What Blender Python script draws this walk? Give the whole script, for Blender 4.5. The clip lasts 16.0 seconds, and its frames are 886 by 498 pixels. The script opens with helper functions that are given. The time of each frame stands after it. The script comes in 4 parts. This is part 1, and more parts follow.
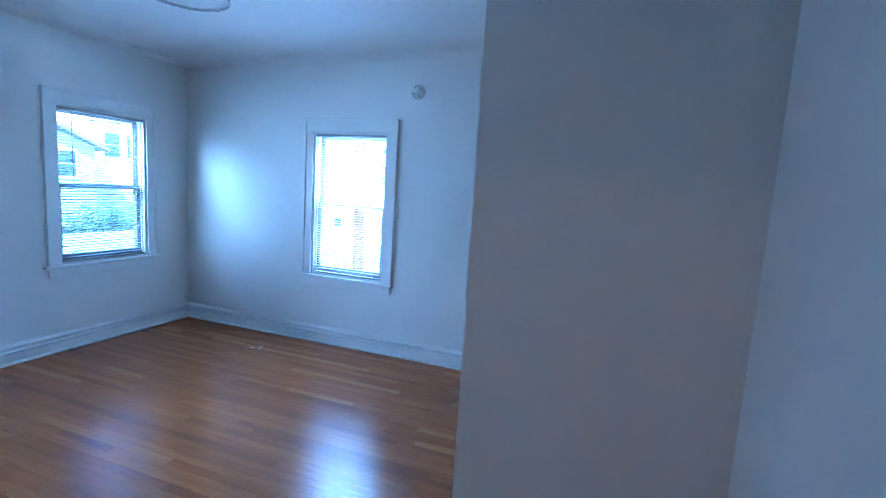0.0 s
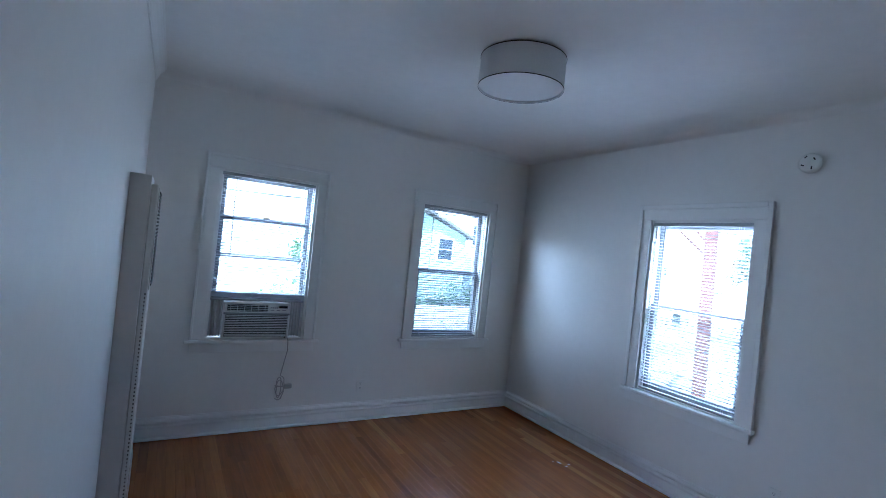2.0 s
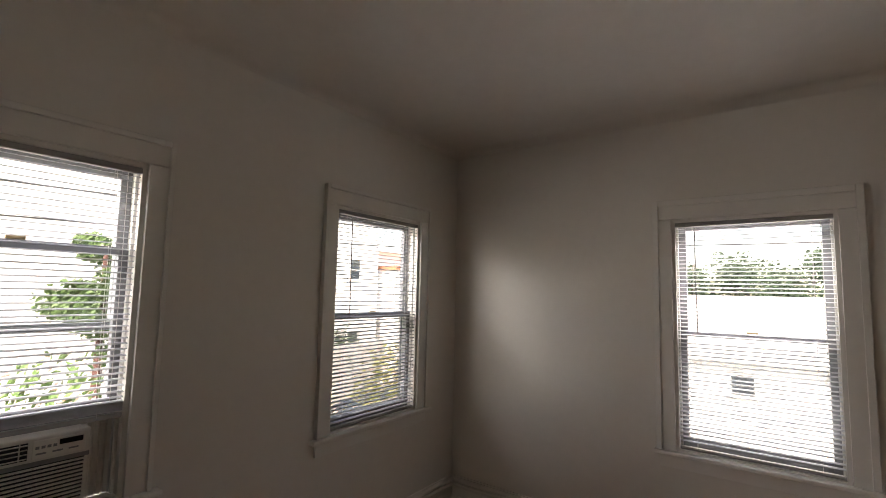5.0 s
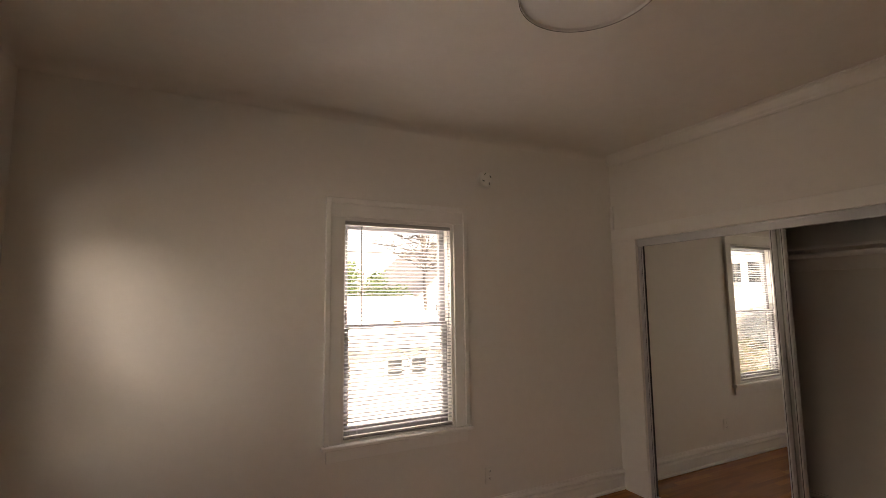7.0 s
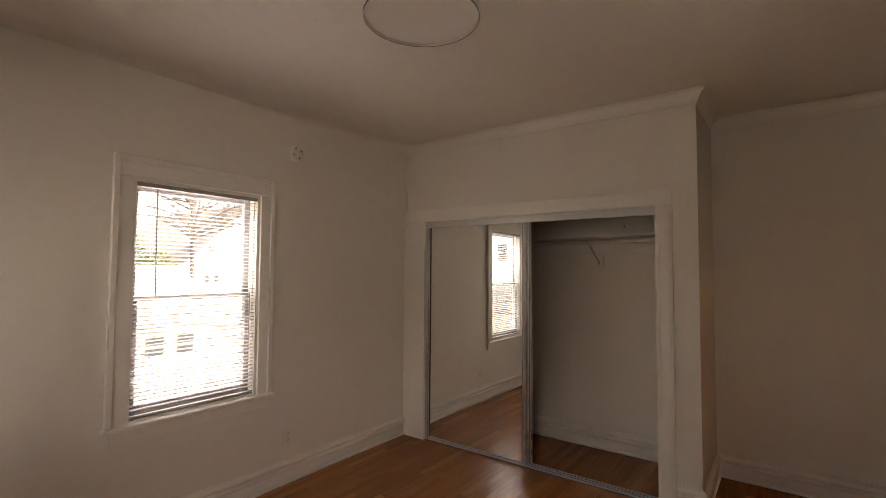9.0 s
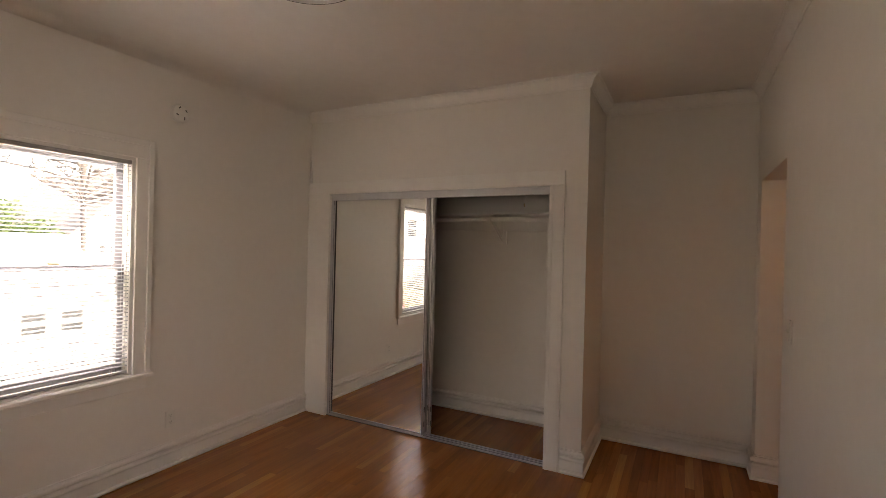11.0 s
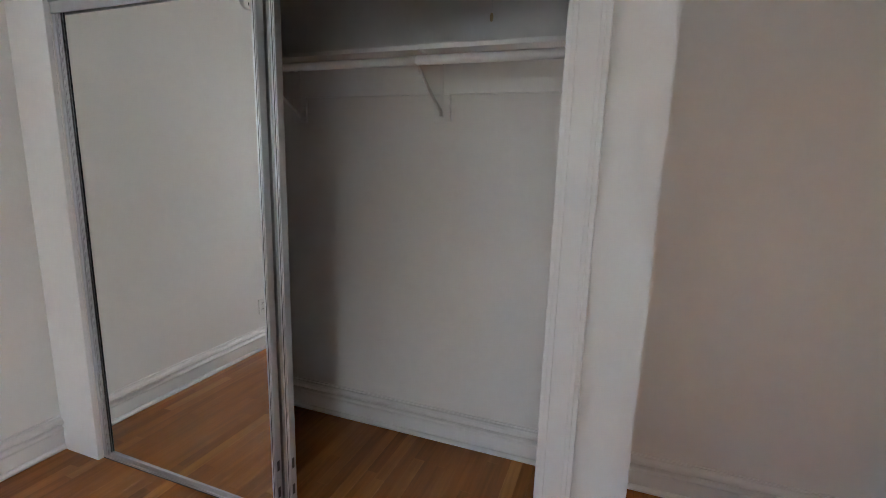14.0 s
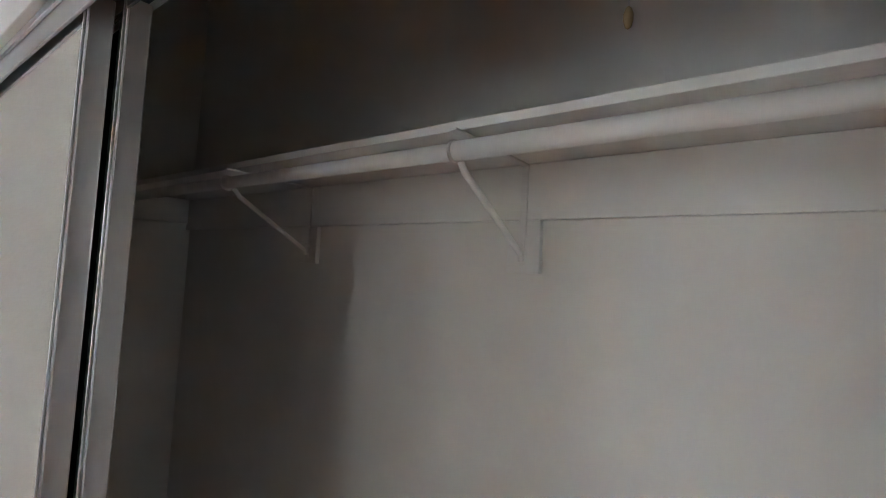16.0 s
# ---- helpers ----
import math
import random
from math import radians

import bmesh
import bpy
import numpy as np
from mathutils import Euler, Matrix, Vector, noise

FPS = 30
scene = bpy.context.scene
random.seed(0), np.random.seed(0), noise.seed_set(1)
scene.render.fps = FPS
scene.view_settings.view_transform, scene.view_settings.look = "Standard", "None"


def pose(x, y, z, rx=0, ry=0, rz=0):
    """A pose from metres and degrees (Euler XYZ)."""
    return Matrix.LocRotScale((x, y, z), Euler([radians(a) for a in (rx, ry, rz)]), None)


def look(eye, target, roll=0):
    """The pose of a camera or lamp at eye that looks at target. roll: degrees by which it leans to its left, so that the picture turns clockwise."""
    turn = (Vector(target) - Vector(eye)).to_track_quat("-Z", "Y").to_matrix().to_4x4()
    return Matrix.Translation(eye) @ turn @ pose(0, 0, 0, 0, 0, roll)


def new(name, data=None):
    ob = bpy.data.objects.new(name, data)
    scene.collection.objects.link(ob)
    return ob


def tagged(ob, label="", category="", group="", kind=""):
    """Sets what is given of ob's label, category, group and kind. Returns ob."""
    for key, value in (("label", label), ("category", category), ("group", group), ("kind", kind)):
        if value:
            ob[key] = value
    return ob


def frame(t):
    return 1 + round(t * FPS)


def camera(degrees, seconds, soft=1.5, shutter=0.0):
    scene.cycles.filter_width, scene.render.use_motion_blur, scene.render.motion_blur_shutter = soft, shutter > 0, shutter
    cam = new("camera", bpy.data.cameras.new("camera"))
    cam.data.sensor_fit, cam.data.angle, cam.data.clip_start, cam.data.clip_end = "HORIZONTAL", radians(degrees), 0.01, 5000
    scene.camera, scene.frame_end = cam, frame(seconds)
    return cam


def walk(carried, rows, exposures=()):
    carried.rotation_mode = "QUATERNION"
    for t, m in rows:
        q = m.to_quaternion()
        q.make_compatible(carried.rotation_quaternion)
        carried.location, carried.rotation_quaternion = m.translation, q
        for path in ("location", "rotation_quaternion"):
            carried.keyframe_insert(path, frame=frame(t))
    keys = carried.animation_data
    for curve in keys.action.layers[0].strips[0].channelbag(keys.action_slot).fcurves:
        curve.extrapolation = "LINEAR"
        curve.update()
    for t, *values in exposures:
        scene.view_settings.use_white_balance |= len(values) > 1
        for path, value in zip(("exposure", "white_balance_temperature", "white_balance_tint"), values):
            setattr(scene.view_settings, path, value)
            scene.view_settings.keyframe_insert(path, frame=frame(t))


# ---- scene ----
cam = camera(87.3, 16.0, soft=0.8)
# exposure in stops, white balance in kelvin and tint
EXPOSURES = [(0.0, 3.92, 3700, 2), (1.0, 3.44, 4050, 3), (2.0, 3.10, 4700, 9), (3.0, 2.74, 5700, 14), (5.3, 2.12, 8700, 22), (7.0, 2.37, 10400, 28), (9.0, 2.70, 10400, 28), (12.0, 3.29, 8800, 25), (13.5, 3.90, 6900, 17), (14.5, 3.97, 6300, 13), (15.2, 4.02, 6300, 12), (16.0, 4.36, 6400, 13)]
PATH = [
    (0, (4.504, -4.002, 1.645), (3.846, -2.129, 1.395), 3.6),
    (0.5, (4.473, -3.888, 1.719), (3.586, -2.095, 1.704), 3.2),
    (1, (4.371, -3.774, 1.746), (3.301, -2.089, 1.87), 2.5),
    (1.5, (4.275, -3.635, 1.716), (2.908, -2.177, 1.788), 3.1),
    (2, (4.184, -3.495, 1.701), (2.459, -2.483, 1.709), 6.0),
    (2.5, (4.031, -3.438, 1.682), (2.219, -2.594, 1.731), 3.7),
    (3, (3.73, -3.357, 1.677), (1.902, -2.55, 1.754), 1.1),
    (3.2, (3.623, -3.296, 1.681), (1.802, -2.473, 1.771), 0.7),
    (5.3, (2.001, -3.22, 1.641), (1.122, -1.435, 1.85), 1.5),
    (5.5, (1.862, -3.192, 1.612), (1.22, -1.311, 1.84), 1.5),
    (6, (1.557, -3.123, 1.622), (1.494, -1.138, 1.859), 0.7),
    (6.5, (1.256, -3.082, 1.57), (1.687, -1.148, 1.838), -0.2),
    (7, (0.894, -2.973, 1.607), (1.796, -1.201, 1.818), -0.7),
    (7.5, (0.6, -2.98, 1.557), (1.824, -1.405, 1.702), -0.5),
    (8, (0.542, -2.999, 1.549), (1.981, -1.611, 1.607), 0.2),
    (8.5, (0.592, -3.0, 1.553), (2.124, -1.714, 1.608), 0.4),
    (9, (0.568, -3.061, 1.609), (2.179, -1.878, 1.701), 0.4),
    (9.2, (0.545, -3.074, 1.642), (2.189, -1.94, 1.762), 0.4),
    (11.3, (0.803, -3.216, 1.583), (2.605, -2.35, 1.509), 1.3),
    (11.5, (0.893, -3.205, 1.517), (2.7, -2.362, 1.364), 1.1),
    (12, (1.187, -3.101, 1.458), (2.989, -2.312, 1.097), 1.2),
    (12.5, (1.586, -2.942, 1.45), (3.378, -2.189, 0.978), 1.8),
    (13, (2.012, -2.805, 1.429), (3.812, -2.074, 0.954), 2.2),
    (13.5, (2.405, -2.612, 1.435), (4.227, -1.913, 0.997), 2.2),
    (14, (2.763, -2.497, 1.468), (4.605, -1.813, 1.098), 1.6),
    (14.5, (3.107, -2.409, 1.459), (4.943, -1.654, 1.215), 2.3),
    (15, (3.431, -2.329, 1.505), (5.213, -1.425, 1.42), 2.1),
    (15.5, (3.687, -2.252, 1.591), (5.39, -1.203, 1.618), 1.6),
    (16, (3.884, -2.186, 1.634), (5.488, -0.996, 1.748), 3.2),
]
walk(cam, [(t, look(eye, target, roll)) for t, eye, target, roll in PATH], EXPOSURES)

# ---- world and sun ----
world = bpy.data.worlds.new("sky")
scene.world = world
world.use_nodes = True
wn = world.node_tree.nodes
sky = wn.new("ShaderNodeTexSky")
sky.sky_type, sky.sun_disc = "NISHITA", False
sky.sun_elevation, sky.sun_rotation = radians(46), radians(155)
wn["Background"].inputs["Strength"].default_value = 0.13
world.node_tree.links.new(sky.outputs["Color"], wn["Background"].inputs["Color"])
sun = new("sun", bpy.data.lights.new("sun", "SUN"))
sun.data.energy, sun.data.angle, sun.data.color = 5.0, radians(0.5), (1.0, 0.985, 0.965)
sun.matrix_world = look((3.5, -7.5, 8.5), (0, 0, 0))
sun.location = (16, -35, 40)
# added area lamps outside the windows, standing in for open sky, bright surroundings and the sunlit drive below
for eye, aim, wide, tall, watts in (((-1.7, -4.0, 3.4), (0.0, -2.8, 1.6), 2.2, 2.0, 84.0), ((-0.95, -3.95, 1.5), (0.0, -2.85, 1.6), 0.9, 1.2, 11.0), ((-1.05, -1.95, 1.12), (0.0, -0.95, 1.50), 0.9, 0.8, 2.7), ((2.06, 1.5, 3.6), (2.06, 0.0, 1.6), 3.4, 1.2, 165.0), ((2.06, 1.2, -0.1), (2.06, 0.0, 1.45), 1.2, 0.6, 42.0)):
    opening = new("daylight_stand_in", bpy.data.lights.new("daylight_stand_in", "AREA"))
    opening.data.shape, opening.data.size, opening.data.size_y = "RECTANGLE", wide, tall
    opening.data.energy, opening.data.color = watts, (0.86, 0.93, 1.0)
    opening.matrix_world = look(eye, aim)
hall_bulb = new("hall_bulb", bpy.data.lights.new("hall_bulb", "POINT"))
hall_bulb.data.energy, hall_bulb.data.color, hall_bulb.data.shadow_soft_size = 0.6, (1.0, 0.52, 0.22), 0.07
hall_bulb.location = (4.2, -5.3, 2.66)

# ---- materials ----


def mat(name, color, rough=0.5, metal=0.0, vary=0.06, scale=6.0, bump=0.0, bump_scale=120.0, spec=0.5, stretch=None):
    """A painted or plain surface: colour with two scales of variation, and fine relief."""
    m = bpy.data.materials.new(name)
    m.use_nodes = True
    n, l = m.node_tree.nodes, m.node_tree.links
    b = n["Principled BSDF"]
    b.inputs["Roughness"].default_value, b.inputs["Metallic"].default_value = rough, metal
    b.inputs["Specular IOR Level"].default_value = spec
    tc = n.new("ShaderNodeTexCoord")
    vec = tc.outputs["Object"]
    if stretch:
        mp = n.new("ShaderNodeMapping")
        mp.inputs["Scale"].default_value = stretch
        l.new(vec, mp.inputs["Vector"])
        vec = mp.outputs["Vector"]
    big, fine = n.new("ShaderNodeTexNoise"), n.new("ShaderNodeTexNoise")
    big.inputs["Scale"].default_value, fine.inputs["Scale"].default_value = scale * 0.3, scale * 6
    big.inputs["Detail"].default_value, fine.inputs["Detail"].default_value = 4, 3
    add = n.new("ShaderNodeMath")
    add.operation = "ADD"
    for s, o in ((big, 0), (fine, 1)):
        l.new(vec, s.inputs["Vector"])
        l.new(s.outputs["Fac"], add.inputs[o])
    rng = n.new("ShaderNodeMapRange")
    rng.inputs["From Min"].default_value, rng.inputs["From Max"].default_value = 0.6, 1.4
    rng.inputs["To Min"].default_value, rng.inputs["To Max"].default_value = 1 - vary, 1 + vary
    l.new(add.outputs[0], rng.inputs["Value"])
    mul = n.new("ShaderNodeMix")
    mul.data_type, mul.blend_type = "RGBA", "MULTIPLY"
    mul.inputs["Factor"].default_value = 1.0
    mul.inputs["A"].default_value = (*color, 1)
    l.new(rng.outputs["Result"], mul.inputs["B"])
    l.new(mul.outputs["Result"], b.inputs["Base Color"])
    if bump:
        relief = n.new("ShaderNodeTexNoise")
        relief.inputs["Scale"].default_value, relief.inputs["Detail"].default_value = bump_scale, 4
        l.new(vec, relief.inputs["Vector"])
        bp = n.new("ShaderNodeBump")
        bp.inputs["Strength"].default_value, bp.inputs["Distance"].default_value = bump, 0.002
        l.new(relief.outputs["Fac"], bp.inputs["Height"])
        l.new(bp.outputs["Normal"], b.inputs["Normal"])
    return m


def oak(name, island):
    """Varnished oak strip: each strip with its own tone and grain, cathedral figure along x."""
    m = bpy.data.materials.new(name)
    m.use_nodes = True
    n, l = m.node_tree.nodes, m.node_tree.links
    b = n["Principled BSDF"]
    if island:
        rnd = n.new("ShaderNodeNewGeometry").outputs["Random Per Island"]
    else:
        rnd = n.new("ShaderNodeObjectInfo").outputs["Random"]
    pos = n.new("ShaderNodeNewGeometry").outputs["Position"]
    off = n.new("ShaderNodeVectorMath")
    off.operation = "SCALE"
    off.inputs[0].default_value = (37.0, 53.0, 91.0)
    l.new(rnd, off.inputs["Scale"])
    add = n.new("ShaderNodeVectorMath")
    l.new(pos, add.inputs[0])
    l.new(off.outputs[0], add.inputs[1])
    mp = n.new("ShaderNodeMapping")
    mp.inputs["Scale"].default_value = (1.3, 16.0, 16.0)
    l.new(add.outputs[0], mp.inputs["Vector"])
    figure = n.new("ShaderNodeTexNoise")
    figure.inputs["Scale"].default_value, figure.inputs["Detail"].default_value = 1.6, 2
    l.new(mp.outputs["Vector"], figure.inputs["Vector"])
    rings = n.new("ShaderNodeMath")
    rings.operation = "MULTIPLY"
    rings.inputs[1].default_value = 17.0
    l.new(figure.outputs["Fac"], rings.inputs[0])
    wave = n.new("ShaderNodeMath")
    wave.operation = "SINE"
    l.new(rings.outputs[0], wave.inputs[0])
    mp2 = n.new("ShaderNodeMapping")
    mp2.inputs["Scale"].default_value = (4.0, 150.0, 150.0)
    l.new(add.outputs[0], mp2.inputs["Vector"])
    pores = n.new("ShaderNodeTexNoise")
    pores.inputs["Scale"].default_value, pores.inputs["Detail"].default_value = 1.0, 3
    l.new(mp2.outputs["Vector"], pores.inputs["Vector"])
    ramp = n.new("ShaderNodeValToRGB")
    e = ramp.color_ramp.elements
    e[0].position, e[0].color = 0.0, (0.235, 0.080, 0.018, 1)
    e[1].position, e[1].color = 1.0, (0.490, 0.215, 0.054, 1)
    for p, c in ((0.15, (0.285, 0.100, 0.0225, 1)), (0.5, (0.325, 0.119, 0.027, 1)), (0.85, (0.376, 0.143, 0.034, 1))):
        s = e.new(p)
        s.color = c
    l.new(rnd, ramp.inputs["Fac"])
    shade = n.new("ShaderNodeMapRange")
    shade.inputs["From Min"].default_value, shade.inputs["From Max"].default_value = -1, 1
    shade.inputs["To Min"].default_value, shade.inputs["To Max"].default_value = 0.90, 1.05
    l.new(wave.outputs[0], shade.inputs["Value"])
    grain = n.new("ShaderNodeMapRange")
    grain.inputs["From Min"].default_value, grain.inputs["From Max"].default_value = 0.35, 0.65
    grain.inputs["To Min"].default_value, grain.inputs["To Max"].default_value = 0.955, 1.03
    l.new(pores.outputs["Fac"], grain.inputs["Value"])
    mp3 = n.new("ShaderNodeMapping")
    mp3.inputs["Scale"].default_value = (2.2, 34.0, 34.0)
    l.new(add.outputs[0], mp3.inputs["Vector"])
    streak = n.new("ShaderNodeTexNoise")
    streak.inputs["Scale"].default_value, streak.inputs["Detail"].default_value = 1.0, 4
    l.new(mp3.outputs["Vector"], streak.inputs["Vector"])
    streaks = n.new("ShaderNodeMapRange")
    streaks.inputs["From Min"].default_value, streaks.inputs["From Max"].default_value = 0.30, 0.70
    streaks.inputs["To Min"].default_value, streaks.inputs["To Max"].default_value = 0.86, 1.10
    l.new(streak.outputs["Fac"], streaks.inputs["Value"])
    tone = n.new("ShaderNodeMath")
    tone.operation = "MULTIPLY"
    l.new(shade.outputs["Result"], tone.inputs[0])
    l.new(streaks.outputs["Result"], tone.inputs[1])
    both = n.new("ShaderNodeMath")
    both.operation = "MULTIPLY"
    l.new(tone.outputs[0], both.inputs[0])
    l.new(grain.outputs["Result"], both.inputs[1])
    mul = n.new("ShaderNodeMix")
    mul.data_type, mul.blend_type = "RGBA", "MULTIPLY"
    mul.inputs["Factor"].default_value = 1.0
    l.new(ramp.outputs["Color"], mul.inputs["A"])
    l.new(both.outputs[0], mul.inputs["B"])
    l.new(mul.outputs["Result"], b.inputs["Base Color"])
    b.inputs["Roughness"].default_value, b.inputs["Specular IOR Level"].default_value = 0.25, 0.40
    waves = n.new("ShaderNodeTexNoise")
    waves.inputs["Scale"].default_value, waves.inputs["Detail"].default_value = 3.0, 1
    l.new(pos, waves.inputs["Vector"])
    bp = n.new("ShaderNodeBump")
    bp.inputs["Strength"].default_value, bp.inputs["Distance"].default_value = 0.12, 0.004
    l.new(waves.outputs["Fac"], bp.inputs["Height"])
    l.new(bp.outputs["Normal"], b.inputs["Normal"])
    return m


def clear_glass(name):
    m = bpy.data.materials.new(name)
    m.use_nodes = True
    n, l = m.node_tree.nodes, m.node_tree.links
    mix, tr, gl = n.new("ShaderNodeMixShader"), n.new("ShaderNodeBsdfTransparent"), n.new("ShaderNodeBsdfGlossy")
    lw, pw, sc = n.new("ShaderNodeLayerWeight"), n.new("ShaderNodeMath"), n.new("ShaderNodeMath")
    tr.inputs["Color"].default_value = (0.95, 0.965, 0.96, 1)
    gl.inputs["Roughness"].default_value = 0.02
    lw.inputs["Blend"].default_value = 0.5
    pw.operation, sc.operation = "POWER", "MULTIPLY_ADD"
    pw.inputs[1].default_value = 5.0
    sc.inputs[1].default_value, sc.inputs[2].default_value = 0.9, 0.04
    l.new(lw.outputs["Facing"], pw.inputs[0])
    l.new(pw.outputs[0], sc.inputs[0])
    l.new(sc.outputs[0], mix.inputs[0])
    l.new(tr.outputs[0], mix.inputs[1])
    l.new(gl.outputs[0], mix.inputs[2])
    l.new(mix.outputs[0], n["Material Output"].inputs["Surface"])
    return m


def mesh_screen(name):
    """Fine woven fly screen: mostly holes, with grey wire between."""
    m = bpy.data.materials.new(name)
    m.use_nodes = True
    n, l = m.node_tree.nodes, m.node_tree.links
    mix, tr, df = n.new("ShaderNodeMixShader"), n.new("ShaderNodeBsdfTransparent"), n.new("ShaderNodeBsdfDiffuse")
    df.inputs["Color"].default_value = (0.10, 0.105, 0.115, 1)
    mix.inputs[0].default_value = 0.27
    l.new(tr.outputs[0], mix.inputs[1])
    l.new(df.outputs[0], mix.inputs[2])
    l.new(mix.outputs[0], n["Material Output"].inputs["Surface"])
    return m


SCREENING = mesh_screen("fly_screen")
WALL = mat("wall_paint", (0.80, 0.78, 0.73), 0.55, vary=0.025, scale=2.5, bump=0.28, bump_scale=70)
CEIL = mat("ceiling_paint", (0.82, 0.80, 0.755), 0.65, vary=0.03, scale=2.0, bump=0.25, bump_scale=55)
TRIM = mat("trim_paint", (0.82, 0.81, 0.77), 0.32, vary=0.03, scale=3.0, bump=0.05, bump_scale=40)
OAK, OAK_REST = oak("oak_strip", False), oak("oak_strip_rest", True)
SUBFLOOR = mat("subfloor", (0.12, 0.055, 0.024), 0.8)
SLAT = mat("blind_slat", (0.63, 0.65, 0.68), 0.4, vary=0.03)
# rails of the white blinds, greyed to hold their backlit shade in the colour
BLINDRAIL_SHADE = mat("blind_rail_backlit", (0.38, 0.38, 0.375), 0.4, vary=0.03)
CABLE = mat("grey_cable", (0.42, 0.41, 0.39), 0.5)
CORD = mat("blind_cord", (0.7, 0.7, 0.68), 0.8)
WAND = mat("wand_plastic", (0.32, 0.33, 0.34), 0.2)
GLASS = clear_glass("window_glass")
# backlit shade of the white sashes, put into the colour as dark grey
SASH_SHADE = mat("sash_backlit_grey", (0.24, 0.25, 0.27), 0.4, vary=0.05)
MIRROR = mat("mirror_silver", (0.86, 0.88, 0.86), 0.015, metal=1.0, vary=0.0)
ALU = mat("satin_aluminium", (0.58, 0.59, 0.60), 0.42, metal=0.8, vary=0.04, scale=9, stretch=(30, 30, 1))
# near-black: shade inside the aluminium channels and grooves as colour, also the rubber gasket
SHADE_AND_RUBBER = mat("shade_and_rubber_black", (0.05, 0.05, 0.05), 0.5)
PLASTIC = mat("white_plastic", (0.78, 0.77, 0.72), 0.35, vary=0.02)
AC_WHITE = mat("aged_plastic", (0.72, 0.71, 0.67), 0.45, vary=0.04)
# near-black; on the vents it paints the shade inside them
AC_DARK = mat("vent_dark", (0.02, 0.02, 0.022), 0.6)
SCREEN = mat("dark_display", (0.012, 0.012, 0.015), 0.15)
GREYMARK = mat("grey_print", (0.25, 0.25, 0.26), 0.5)
FABRIC = mat("shade_fabric", (0.76, 0.755, 0.74), 0.85, vary=0.04, scale=20, bump=0.3, bump_scale=420)
DIFFUSER = mat("diffuser_acrylic", (0.82, 0.82, 0.81), 0.45, vary=0.02)
RIM = mat("bronze_rim", (0.06, 0.055, 0.05), 0.4, metal=0.6)
ENAMEL = mat("heater_enamel", (0.66, 0.63, 0.58), 0.38, vary=0.03, bump=0.05)
BRASS = mat("brass_bead", (0.45, 0.35, 0.2), 0.3, metal=1.0)
ROD = mat("rod_paint", (0.80, 0.79, 0.755), 0.3, vary=0.05, scale=5, bump=0.1, bump_scale=30)
STUCCO_WHITE = mat("stucco_white", (0.83, 0.83, 0.82), 0.85, vary=0.08, scale=1.5, bump=0.6, bump_scale=30)
STUCCO_GREY = mat("stucco_grey", (0.36, 0.37, 0.37), 0.85, vary=0.1, scale=1.5, bump=0.6, bump_scale=30)
SIDING_GREEN = mat("siding_green", (0.42, 0.52, 0.47), 0.6, vary=0.08, scale=2)
ROOF_GREY = mat("roof_shingle", (0.16, 0.155, 0.15), 0.9, vary=0.25, scale=8, bump=0.8, bump_scale=25)
ROOF_TILE = mat("roof_clay_tile", (0.36, 0.14, 0.075), 0.8, vary=0.25, scale=8, bump=0.8, bump_scale=20)
DARKPANE = mat("far_window_pane", (0.04, 0.05, 0.06), 0.08, spec=0.8)
CONCRETE = mat("concrete", (0.55, 0.54, 0.51), 0.9, vary=0.15, scale=1.2, bump=0.6, bump_scale=30)
ASPHALT = mat("worn_street", (0.27, 0.265, 0.255), 0.9, vary=0.2, scale=2, bump=0.8, bump_scale=60)
SOIL = mat("dry_lawn", (0.16, 0.15, 0.075), 0.95, vary=0.35, scale=3, bump=1.0, bump_scale=25)
BARK = mat("bark_red", (0.075, 0.032, 0.026), 0.9, vary=0.35, scale=7, bump=1.0, bump_scale=22, stretch=(1, 1, 0.3))
LEAF = mat("leaf_green", (0.06, 0.115, 0.032), 0.6, vary=0.4, scale=3)
LEAF_DARK = mat("leaf_dark", (0.03, 0.062, 0.03), 0.65, vary=0.4, scale=3)
LEAF_YELLOW = mat("leaf_yellow_green", (0.16, 0.17, 0.04), 0.6, vary=0.3, scale=3)
PETAL = mat("petal_pink", (0.62, 0.12, 0.16), 0.6, vary=0.3, scale=9)
PETAL_PALE = mat("petal_pale", (0.75, 0.55, 0.52), 0.6, vary=0.2, scale=9)
WOODPOLE = mat("weathered_pole", (0.085, 0.08, 0.078), 0.9, vary=0.3, bump=0.7, bump_scale=20)
CARPAINT = mat("car_paint", (0.05, 0.075, 0.11), 0.18, metal=0.3, vary=0.02)
RUBBER = mat("rubber", (0.02, 0.02, 0.02), 0.8)
WIRE = mat("wire", (0.02, 0.02, 0.02), 0.6)

# ---- mesh helpers ----


def link(name, bm, material, parent=None, smooth=False):
    me = bpy.data.meshes.new(name)
    bmesh.ops.recalc_face_normals(bm, faces=bm.faces)
    bm.to_mesh(me)
    bm.free()
    me.materials.append(material)
    if smooth:
        for p in me.polygons:
            p.use_smooth = True
    ob = new(name, me)
    ob.parent = parent
    return ob


def part(name, bm, material, parent, label="", smooth=False):
    ob = link(name, bm, material, parent, smooth)
    if label:
        ob["label"] = label
    return ob


def thing(name, m, label, category, group="", kind=""):
    ob = new(name)
    ob.empty_display_size = 0.1
    ob.matrix_world = m
    return tagged(ob, label, category, group, kind)


